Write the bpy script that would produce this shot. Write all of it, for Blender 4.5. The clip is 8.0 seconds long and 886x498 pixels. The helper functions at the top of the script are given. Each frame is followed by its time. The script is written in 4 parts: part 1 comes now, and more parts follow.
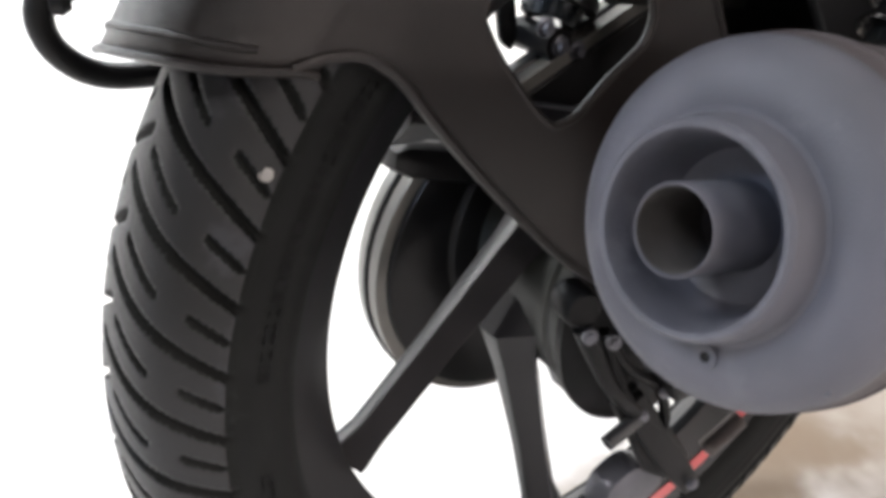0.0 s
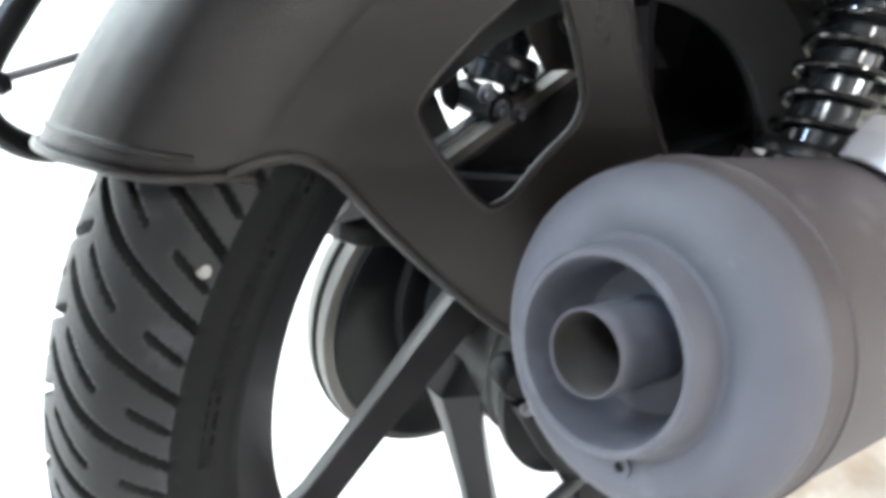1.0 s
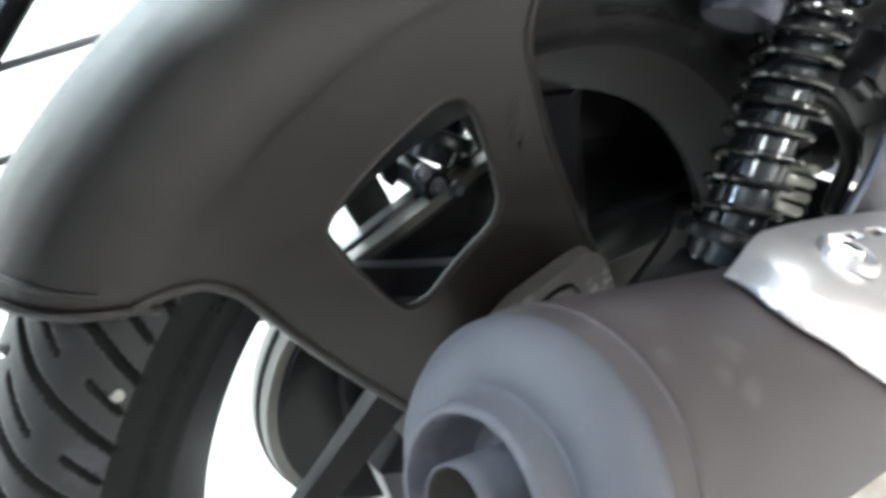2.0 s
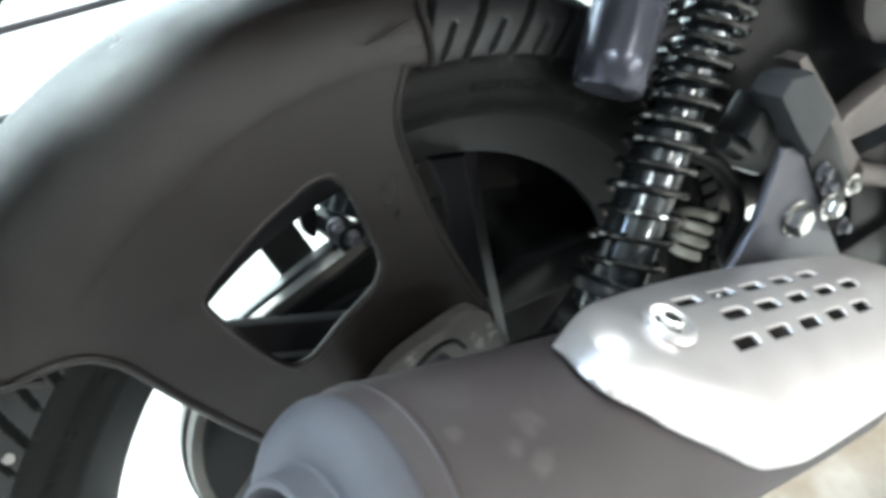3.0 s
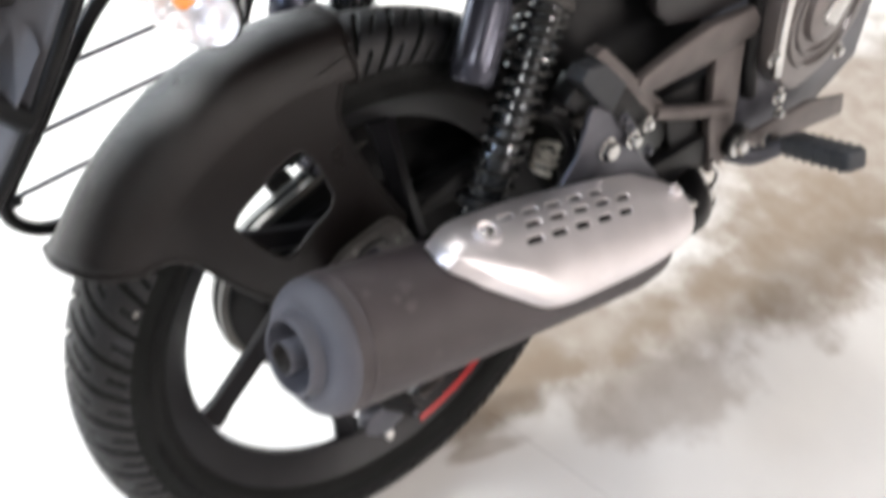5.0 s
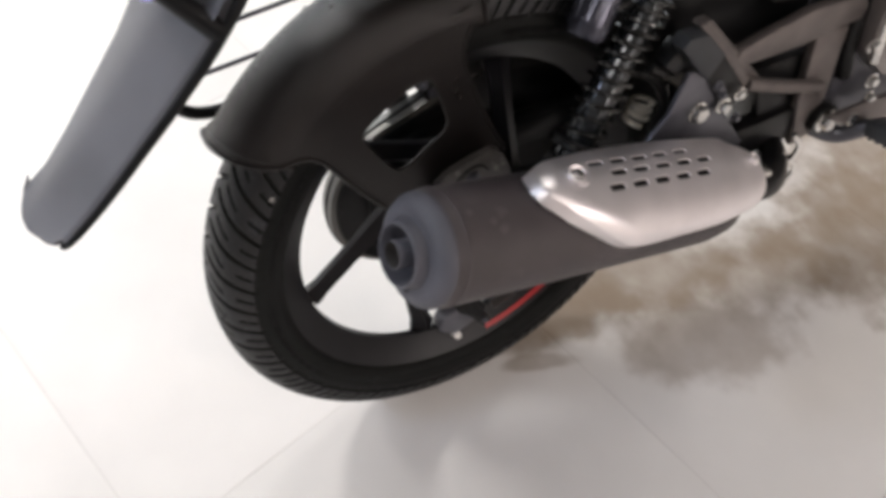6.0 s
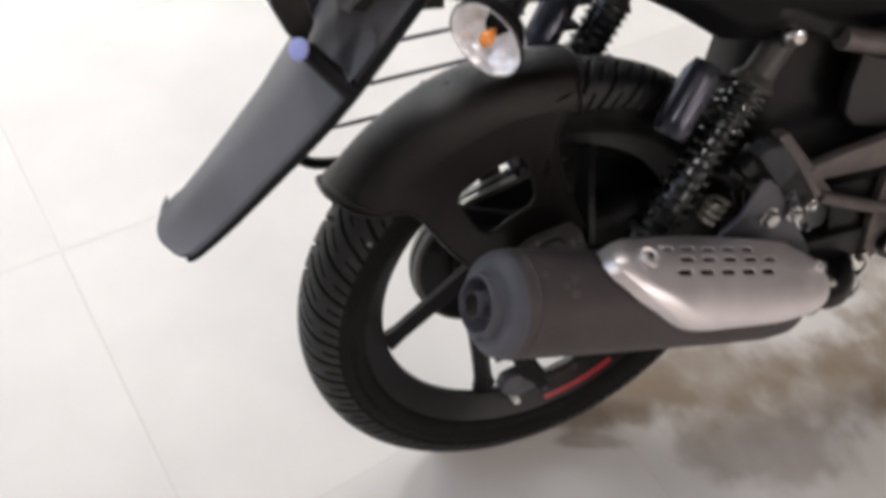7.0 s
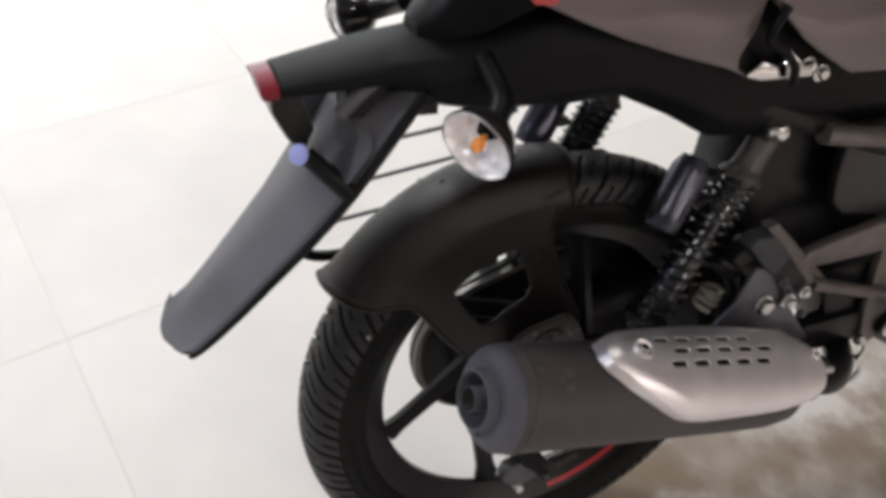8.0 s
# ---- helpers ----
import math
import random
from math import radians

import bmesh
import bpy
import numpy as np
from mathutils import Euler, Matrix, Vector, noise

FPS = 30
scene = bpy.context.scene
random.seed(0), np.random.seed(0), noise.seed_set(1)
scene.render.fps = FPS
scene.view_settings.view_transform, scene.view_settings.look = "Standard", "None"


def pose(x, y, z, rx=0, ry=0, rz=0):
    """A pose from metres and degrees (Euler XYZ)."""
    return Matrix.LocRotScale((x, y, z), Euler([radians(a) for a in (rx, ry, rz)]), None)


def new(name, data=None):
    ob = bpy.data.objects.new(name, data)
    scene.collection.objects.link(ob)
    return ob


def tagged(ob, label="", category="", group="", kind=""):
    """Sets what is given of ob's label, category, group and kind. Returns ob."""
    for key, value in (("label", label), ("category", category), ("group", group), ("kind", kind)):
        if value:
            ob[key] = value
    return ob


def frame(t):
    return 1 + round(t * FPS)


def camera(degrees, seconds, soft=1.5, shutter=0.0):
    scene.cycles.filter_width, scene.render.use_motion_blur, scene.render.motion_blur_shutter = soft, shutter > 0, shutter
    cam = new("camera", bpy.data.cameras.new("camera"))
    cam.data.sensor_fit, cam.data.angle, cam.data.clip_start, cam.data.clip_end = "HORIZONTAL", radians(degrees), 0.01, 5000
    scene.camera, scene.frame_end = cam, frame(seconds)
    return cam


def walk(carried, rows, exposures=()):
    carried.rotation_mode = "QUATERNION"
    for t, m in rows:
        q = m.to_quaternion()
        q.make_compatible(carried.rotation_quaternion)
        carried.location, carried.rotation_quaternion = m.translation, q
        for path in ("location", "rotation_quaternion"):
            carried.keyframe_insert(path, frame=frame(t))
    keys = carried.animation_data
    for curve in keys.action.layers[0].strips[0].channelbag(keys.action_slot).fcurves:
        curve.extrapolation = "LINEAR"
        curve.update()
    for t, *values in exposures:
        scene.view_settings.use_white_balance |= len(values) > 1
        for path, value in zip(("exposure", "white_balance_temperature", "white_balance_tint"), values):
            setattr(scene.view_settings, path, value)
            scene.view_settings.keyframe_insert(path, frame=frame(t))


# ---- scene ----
cam = camera(57.7, 8.0, soft=4.2, shutter=0.5)
# seconds, x, y, z, and the turn about x, y and z
ROWS = [
    (0.0, 0.2335, -0.3166, 0.6346, 48.40, -4.11, 56.37),
    (0.5, 0.2292, -0.3107, 0.6488, 48.99, -4.97, 55.24),
    (1.0, 0.2278, -0.3026, 0.6646, 49.42, -5.32, 53.91),
    (1.5, 0.2272, -0.2844, 0.6900, 49.71, -5.08, 53.28),
    (2.0, 0.2299, -0.2672, 0.7074, 50.07, -4.99, 52.82),
    (2.2, 0.2353, -0.2544, 0.7134, 50.23, -4.92, 53.03),
    (3.3, 0.2880, -0.2207, 0.7720, 50.61, -4.01, 52.52),
    (3.5, 0.3010, -0.2204, 0.7841, 50.76, -4.02, 52.32),
    (4.0, 0.3365, -0.2331, 0.8279, 49.69, -4.17, 51.35),
    (4.5, 0.3771, -0.2617, 0.9065, 47.27, -4.29, 50.26),
    (5.0, 0.4294, -0.3098, 0.9831, 41.10, -4.04, 50.54),
    (5.2, 0.4416, -0.3177, 1.0139, 36.57, -3.80, 52.22),
    (6.3, 0.4792, -0.3892, 1.0687, 34.23, -6.54, 63.14),
    (6.5, 0.5025, -0.3992, 1.0716, 36.43, -6.61, 65.03),
    (7.0, 0.5123, -0.4148, 1.1083, 39.39, -6.33, 69.18),
    (7.5, 0.5121, -0.4157, 1.1314, 43.48, -5.87, 69.77),
    (8.0, 0.5098, -0.4056, 1.1376, 44.48, -5.55, 69.11),
]
walk(cam, [(t, pose(*row)) for t, *row in ROWS],
     exposures=[(0.0, 1.66, 6250, 10), (0.5, 2.3, 6050, 9), (1.0, 2.42, 5850, 2), (1.6, 2.36, 5800, -1), (3.5, 2.28, 5650, -6), (4.4, 2.06, 5700, -1), (5.0, 1.52, 6150, 8), (6.4, 0.62, 6400, 11), (7.0, 0.47, 6400, 11), (8.0, 0.38, 6400, 11)])

# ---- light: an unseen showroom; its glazed west front and ceiling panels are added ----
world = bpy.data.worlds.new("world")
scene.world = world
world.use_nodes = True
world.node_tree.nodes["Background"].inputs[0].default_value = (0.9, 0.95, 1.0, 1)
world.node_tree.nodes["Background"].inputs[1].default_value = 0.01
CEILING = 3.0
FRONT = (-0.9, 3.6, 0.30, 2.35)  # the added, unseen glazed front: from y to y, from z to z
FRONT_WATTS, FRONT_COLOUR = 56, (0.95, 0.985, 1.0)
# unseen panels, the first set by a floor glint, the rest added fill: x, y, watts, colour
PANELS = [
    (-2.7, -0.9, 52, (1.0, 0.975, 0.94)),
    (-2.3, -2.6, 30, (1.0, 0.975, 0.94)),
    (-2.6, 1.6, 28, (1.0, 0.98, 0.96)),
    (-0.9, -3.2, 28, (0.66, 0.79, 1.0)),
    (2.4, 0.5, 9, (1.0, 0.86, 0.78)),
    (4.6, 2.0, 26, (1.0, 0.89, 0.83)),
    (6.2, 4.2, 88, (1.0, 0.89, 0.83)),
    (7.4, 1.4, 72, (1.0, 0.89, 0.83)),
    (0.9, -1.6, 7.5, (1.0, 0.95, 0.92)),
    (-0.8, 1.0, 7, (1.0, 0.95, 0.90)),
]


# ---- materials ----
def material(name, base, rough=0.5, metal=0.0, vary=0.15, scale=40.0, grain=0.0, grain_scale=900.0, tint=None, coat=0.0,
             wear=None, wear_at=0.62, wear_scale=9.0, coords="Object", spec=0.5):
    """A surface with large stains, fine grain and relief; wear: the colour of scuffs."""
    m = bpy.data.materials.new(name)
    m.use_nodes = True
    n, l = m.node_tree.nodes, m.node_tree.links
    b = n["Principled BSDF"]
    b.inputs["Metallic"].default_value = metal
    b.inputs["Coat Weight"].default_value = coat
    b.inputs["Specular IOR Level"].default_value = spec
    b.inputs["Coat Roughness"].default_value = 0.08
    tc = n.new("ShaderNodeTexCoord")
    big, small = n.new("ShaderNodeTexNoise"), n.new("ShaderNodeTexNoise")
    big.inputs["Scale"].default_value, big.inputs["Detail"].default_value = scale, 6
    small.inputs["Scale"].default_value, small.inputs["Detail"].default_value = grain_scale, 3
    for t in (big, small):
        l.new(tc.outputs[coords], t.inputs["Vector"])
    ramp = n.new("ShaderNodeValToRGB")
    lo = [c * (1 - vary) for c in base]
    hi = [min(1, c * (1 + vary)) for c in (tint or base)]
    ramp.color_ramp.elements[0].color, ramp.color_ramp.elements[1].color = (*lo, 1), (*hi, 1)
    ramp.color_ramp.elements[0].position, ramp.color_ramp.elements[1].position = 0.3, 0.7
    l.new(big.outputs["Fac"], ramp.inputs["Fac"])
    colour = ramp.outputs["Color"]
    if wear:
        scuff = n.new("ShaderNodeTexNoise")
        scuff.inputs["Scale"].default_value, scuff.inputs["Detail"].default_value = wear_scale, 8
        scuff.inputs["Roughness"].default_value = 0.62
        l.new(tc.outputs[coords], scuff.inputs["Vector"])
        step = n.new("ShaderNodeMapRange")
        step.inputs["From Min"].default_value, step.inputs["From Max"].default_value = wear_at, wear_at + 0.07
        l.new(scuff.outputs["Fac"], step.inputs["Value"])
        mix = n.new("ShaderNodeMix")
        mix.data_type = "RGBA"
        l.new(step.outputs["Result"], mix.inputs["Factor"])
        l.new(colour, mix.inputs["A"])
        mix.inputs["B"].default_value = (*wear, 1)
        colour = mix.outputs["Result"]
    l.new(colour, b.inputs["Base Color"])
    rr = n.new("ShaderNodeMapRange")
    rr.inputs["To Min"].default_value, rr.inputs["To Max"].default_value = max(0.02, rough - 0.08), min(1, rough + 0.08)
    l.new(big.outputs["Fac"], rr.inputs["Value"])
    l.new(rr.outputs["Result"], b.inputs["Roughness"])
    if grain:
        bump = n.new("ShaderNodeBump")
        bump.inputs["Strength"].default_value, bump.inputs["Distance"].default_value = grain, 0.0006
        l.new(small.outputs["Fac"], bump.inputs["Height"])
        l.new(bump.outputs["Normal"], b.inputs["Normal"])
    return m


RUBBER = material("tyre rubber", (0.0056, 0.0060, 0.0057), 0.58, vary=0.3, scale=25, grain=0.35, grain_scale=1400,
                  wear=(0.015, 0.016, 0.016), wear_at=0.62, wear_scale=45, spec=0.14)
# scrubbed blocks; their faint blue is a sheen put into the colour
TREAD = material("scrubbed tread rubber with sheen tint", (0.0125, 0.0128, 0.0140), 0.44, vary=0.3, scale=18, grain=0.35, grain_scale=1400,
                 wear=(0.024, 0.025, 0.030), wear_at=0.56, wear_scale=22, spec=0.34)
SPOKE_PAINT = material("satin black spoke paint", (0.008, 0.0076, 0.0092), 0.32, vary=0.25, scale=24, grain=0.1, spec=0.38)
RUBBER_DUSTY = material("dusty raised rubber", (0.0105, 0.0105, 0.011), 0.58, vary=0.6, scale=160, spec=0.2)
PEG_RUBBER = material("peg rubber", (0.0125, 0.0132, 0.015), 0.5, vary=0.2, grain=0.3)
PLASTIC = material("black grained plastic", (0.0078, 0.0058, 0.0054), 0.30, vary=0.2, scale=14, grain=0.6, grain_scale=1700, spec=0.38)
GLOSS = material("glossy black paint", (0.012, 0.011, 0.012), 0.12, vary=0.15, scale=8, coat=0.6)
BLACK = material("satin black steel", (0.008, 0.008, 0.0085), 0.32, vary=0.25, scale=30, grain=0.1, spec=0.25)
ALLOY_BLACK = material("black painted alloy", (0.0095, 0.0095, 0.011), 0.4, vary=0.25, scale=24, grain=0.15,
                       wear=(0.04, 0.04, 0.044), wear_at=0.68, wear_scale=35, spec=0.28)
# muffler paint in two lit tones: body warm, cap tinted for cool rear light
HEAT_PAINT = material("dusty charcoal heat paint", (0.053, 0.043, 0.045), 0.48, vary=0.28, scale=13, grain=0.5,
                      grain_scale=1800, wear=(0.070, 0.059, 0.060), wear_at=0.60, wear_scale=24, spec=0.5)
CAP_PAINT_LIT = material("dusty grey heat paint tinted for cool light", (0.078, 0.078, 0.094), 0.55, vary=0.2, scale=22, grain=0.5,
                     grain_scale=1800, wear=(0.100, 0.100, 0.117), wear_at=0.58, wear_scale=34)
# a little darker and browner than the end cap
BORE_STEEL = material("dull brown-grey steel", (0.060, 0.055, 0.052), 0.75, vary=0.4, scale=60)
SILVER = material("satin silver plate", (0.90, 0.86, 0.87), 0.41, metal=0.9, vary=0.04, scale=30)
ALUMINIUM = material("dull cast aluminium", (0.145, 0.128, 0.122), 0.45, metal=0.5, vary=0.18, scale=35, grain=0.3)
DARK_METAL = material("dark grey metal", (0.105, 0.106, 0.122), 0.34, metal=0.5, vary=0.2, scale=30, grain=0.1)
BOWL = material("bright lamp bowl", (0.95, 0.95, 0.96), 0.22, metal=0.45, vary=0.05, scale=60)
CHROME = material("bright plated steel", (0.75, 0.74, 0.72), 0.16, metal=1.0, vary=0.08, scale=60)
SPRING = material("glossy black spring steel", (0.062, 0.062, 0.061), 0.17, metal=0.8, vary=0.2, scale=60, coat=0.5)
HUB_GREY = material("dull dark hub casting", (0.030, 0.032, 0.030), 0.42, vary=0.25, scale=30, grain=0.3, spec=0.4)
# darker, duller copy of BLACK for brake parts, seat, stalk and cable
DEEP_BLACK = material("deep black", (0.005, 0.005, 0.0055), 0.42, vary=0.3, scale=60, grain=0.2, spec=0.12)
RED = material("red rim tape", (0.48, 0.02, 0.025), 0.35, vary=0.1)
RED_LENS = material("dark red lens", (0.20, 0.016, 0.028), 0.30, vary=0.15, spec=0.3)
FLECK = material("dull pale fleck", (0.30, 0.285, 0.27), 0.7, vary=0.2, scale=150)
WHITE_MARK = material("pale paint mark", (0.82, 0.80, 0.77), 0.6, vary=0.15, scale=150)
ORANGE = material("amber bulb", (0.85, 0.30, 0.06), 0.25, vary=0.1)
BLUE = material("pale blue sticker", (0.42, 0.47, 0.95), 0.3, vary=0.1)
# unseen walls and ceiling, kept dull to hold back bounce light and reflections
WALL_PAINT = material("cream wall paint", (0.36, 0.342, 0.328), 0.7, vary=0.04, scale=3, grain=0.2, grain_scale=300)
CEILING_PAINT = material("white tray enamel", (0.8, 0.8, 0.79), 0.8, vary=0.03, scale=3)
CEILING_GREY = material("grey ceiling paint", (0.22, 0.215, 0.21), 0.85, vary=0.04, scale=3, grain=0.2, grain_scale=300)
# this grey paints the light that falls on the chain case's edge
CASE_GREY = material("grey steel edge", (0.15, 0.145, 0.132), 0.34, metal=0.4, vary=0.15, scale=30, grain=0.1)
DAMPER_BLACK = material("glossy black damper enamel", (0.022, 0.026, 0.030), 0.26, metal=0.5, vary=0.2, scale=30, coat=0.8)
BRACKET = material("worn grey bracket paint", (0.066, 0.061, 0.057), 0.45, vary=0.25, scale=40, wear=(0.2, 0.19, 0.18), wear_at=0.62, wear_scale=60)
RESERVOIR = material("blue-grey anodised can", (0.066, 0.069, 0.090), 0.25, metal=0.6, vary=0.15, scale=30)
# flap plastic made lighter and bluer to hold the cool light on it
FLAP_PLASTIC_LIT = material("black flap plastic lightened for cool light", (0.105, 0.105, 0.116), 0.5, vary=0.15, scale=12, grain=0.3, grain_scale=2400)
SPRING_PALE = material("plain spring steel", (0.78, 0.75, 0.67), 0.34, metal=0.4, vary=0.1)


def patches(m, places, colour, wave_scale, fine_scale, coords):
    """Ragged-rimmed patches, floor stains with painted shade or paint scuffs; each place: its middle, turn, reach,
    strength and softness of the rim.
    """
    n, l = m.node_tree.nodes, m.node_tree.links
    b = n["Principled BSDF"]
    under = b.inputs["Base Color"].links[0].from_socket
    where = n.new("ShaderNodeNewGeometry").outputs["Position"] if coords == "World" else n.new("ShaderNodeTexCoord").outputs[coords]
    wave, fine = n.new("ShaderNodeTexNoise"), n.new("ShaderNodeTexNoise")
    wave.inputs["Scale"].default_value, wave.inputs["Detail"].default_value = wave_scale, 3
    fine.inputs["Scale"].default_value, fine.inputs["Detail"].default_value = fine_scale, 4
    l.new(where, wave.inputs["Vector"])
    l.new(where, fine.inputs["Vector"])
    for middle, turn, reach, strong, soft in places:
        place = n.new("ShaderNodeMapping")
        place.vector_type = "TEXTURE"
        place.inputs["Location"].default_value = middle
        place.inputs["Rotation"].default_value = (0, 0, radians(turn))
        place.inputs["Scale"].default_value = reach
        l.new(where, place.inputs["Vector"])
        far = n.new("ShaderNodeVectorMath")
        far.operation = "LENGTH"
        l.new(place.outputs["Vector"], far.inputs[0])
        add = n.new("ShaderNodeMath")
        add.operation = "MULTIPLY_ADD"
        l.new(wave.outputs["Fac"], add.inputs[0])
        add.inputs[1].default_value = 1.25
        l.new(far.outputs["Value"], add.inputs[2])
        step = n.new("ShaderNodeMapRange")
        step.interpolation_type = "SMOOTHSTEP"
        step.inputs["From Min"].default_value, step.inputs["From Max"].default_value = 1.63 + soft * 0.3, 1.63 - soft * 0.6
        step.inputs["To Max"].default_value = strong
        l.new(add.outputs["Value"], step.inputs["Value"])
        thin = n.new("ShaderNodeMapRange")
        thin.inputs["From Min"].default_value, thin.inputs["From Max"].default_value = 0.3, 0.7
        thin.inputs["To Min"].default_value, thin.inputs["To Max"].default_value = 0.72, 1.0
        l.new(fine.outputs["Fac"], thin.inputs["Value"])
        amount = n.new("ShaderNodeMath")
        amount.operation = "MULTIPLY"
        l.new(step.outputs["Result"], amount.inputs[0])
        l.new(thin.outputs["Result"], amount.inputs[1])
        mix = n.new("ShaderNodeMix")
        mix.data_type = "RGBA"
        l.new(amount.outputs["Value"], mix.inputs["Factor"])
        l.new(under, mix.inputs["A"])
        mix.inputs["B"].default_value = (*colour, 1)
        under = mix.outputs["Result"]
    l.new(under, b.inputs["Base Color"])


# brown floor stains with the bike's shade painted in: x, y, turn, reach, strength, softness
STAIN_SHADE = ((0.208, 0.375, -20, 0.086, 0.140, 0.60, 0.6), (0.150, 0.56, -5, 0.085, 0.17, 0.66, 0.8), (0.17, 0.80, 0, 0.14, 0.27, 0.85, 0.7),
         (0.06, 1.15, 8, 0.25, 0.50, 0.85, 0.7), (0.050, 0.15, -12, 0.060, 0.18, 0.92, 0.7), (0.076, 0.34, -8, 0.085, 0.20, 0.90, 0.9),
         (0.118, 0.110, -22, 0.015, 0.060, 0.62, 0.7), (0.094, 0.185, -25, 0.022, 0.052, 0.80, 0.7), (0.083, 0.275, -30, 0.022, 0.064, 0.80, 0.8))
# pale rubbed spots on the muffler's paint: x, y, z, reach
SCUFFS = ((0.200, -0.075, 0.503, 0.0075), (0.207, -0.089, 0.503, 0.0055), (0.213, -0.081, 0.494, 0.0065), (0.218, -0.064, 0.487, 0.004),
          (0.205, -0.050, 0.492, 0.003), (0.196, -0.110, 0.510, 0.004))
patches(HEAT_PAINT, [((x, y, z), 0, (r * 0.85, r * 1.3, r * 0.85), 0.5, 0.9) for x, y, z, r in SCUFFS], (0.125, 0.110, 0.108), 160.0, 420.0, "Object")


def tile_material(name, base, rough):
    """Polished cream vitrified tile: faint clouding, and brown stains with shade painted in."""
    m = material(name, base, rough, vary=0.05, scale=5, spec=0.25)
    patches(m, [((x, y, 0), turn, (rx, ry, 1), strong, soft) for x, y, turn, rx, ry, strong, soft in STAIN_SHADE], (0.25, 0.195, 0.145), 13.0, 20.0, "World")
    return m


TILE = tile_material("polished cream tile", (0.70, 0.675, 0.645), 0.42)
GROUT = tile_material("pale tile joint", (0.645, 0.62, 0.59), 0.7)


def glass_material(name, colour, rough=0.04):
    m = bpy.data.materials.new(name)
    m.use_nodes = True
    b = m.node_tree.nodes["Principled BSDF"]
    b.inputs["Base Color"].default_value = (*colour, 1)
    b.inputs["Roughness"].default_value, b.inputs["IOR"].default_value = rough, 1.08
    b.inputs["Transmission Weight"].default_value = 1.0
    return m


CLEAR = glass_material("clear lens", (0.97, 0.97, 0.97), 0.05)


def facets(m, scale, distance):
    """Moulded facets on a lens or a lamp bowl."""
    n, l = m.node_tree.nodes, m.node_tree.links
    tc, cells, bump = n.new("ShaderNodeTexCoord"), n.new("ShaderNodeTexVoronoi"), n.new("ShaderNodeBump")
    cells.inputs["Scale"].default_value = scale
    bump.inputs["Distance"].default_value = distance
    l.new(tc.outputs["Object"], cells.inputs["Vector"])
    l.new(cells.outputs["Distance"], bump.inputs["Height"])
    l.new(bump.outputs["Normal"], n["Principled BSDF"].inputs["Normal"])


facets(CLEAR, 160, 0.0007)
facets(BOWL, 130, 0.003)


def glowing(name, colour, strength):
    m = bpy.data.materials.new(name)
    m.use_nodes = True
    b = m.node_tree.nodes["Principled BSDF"]
    b.inputs["Emission Color"].default_value, b.inputs["Emission Strength"].default_value = (*colour, 1), strength
    return m


# ---- mesh helpers ----
def part(name, bm, mat, parent, label="", smooth=40, kind=""):
    """Links a bmesh as one mesh under a thing or a part."""
    bmesh.ops.recalc_face_normals(bm, faces=bm.faces)
    me = bpy.data.meshes.new(name)
    bm.to_mesh(me)
    bm.free()
    me.materials.append(mat)
    ob = new(name, me)
    ob.parent = parent
    if smooth:
        for p in me.polygons:
            p.use_smooth = True
        me.set_sharp_from_angle(angle=radians(smooth))
    return tagged(ob, label=label, kind=kind)


def frame_of(a):
    """Three unit vectors, the last along a."""
    a = Vector(a).normalized()
    up = Vector((0, 0, 1)) if abs(a.z) < 0.9 else Vector((0, 1, 0))
    e1 = a.cross(up).normalized()
    return e1, e1.cross(a), a


def lathe(profile, o, a, seg=48, bm=None, turn=0.0, close=False):
    """Rows of (along the axis, radius) turned round the axis a through o. close: the profile is a ring."""
    bm = bm or bmesh.new()
    e1, e2, a = frame_of(a)
    o = Vector(o)
    rings = []
    for s, r in profile:
        if r < 1e-6:
            rings.append([bm.verts.new(o + a * s)])
        else:
            rings.append([bm.verts.new(o + a * s + (e1 * math.cos(t) + e2 * math.sin(t)) * r)
                          for t in (turn + 2 * math.pi * k / seg for k in range(seg))])
    pairs = list(zip(rings, rings[1:])) + ([(rings[-1], rings[0])] if close else [])
    for p, q in pairs:
        for k in range(seg):
            j = (k + 1) % seg
            if len(p) == 1 and len(q) == 1:
                continue
            if len(p) == 1:
                bm.faces.new((p[0], q[k], q[j]))
            elif len(q) == 1:
                bm.faces.new((p[k], p[j], q[0]))
            else:
                bm.faces.new((p[k], p[j], q[j], q[k]))
    return bm


def rounded(points, steps=4):
    """A smooth line through the points."""
    pts = [Vector(p) for p in points]
    if len(pts) < 3:
        return pts
    out = []
    ext = [2 * pts[0] - pts[1]] + pts + [2 * pts[-1] - pts[-2]]
    for i in range(1, len(ext) - 2):
        p0, p1, p2, p3 = ext[i - 1:i + 3]
        for k in range(steps):
            t = k / steps
            out.append(0.5 * (2 * p1 + (p2 - p0) * t + (2 * p0 - 5 * p1 + 4 * p2 - p3) * t * t + (3 * p1 - p0 - 3 * p2 + p3) * t ** 3))
    return out + [pts[-1]]


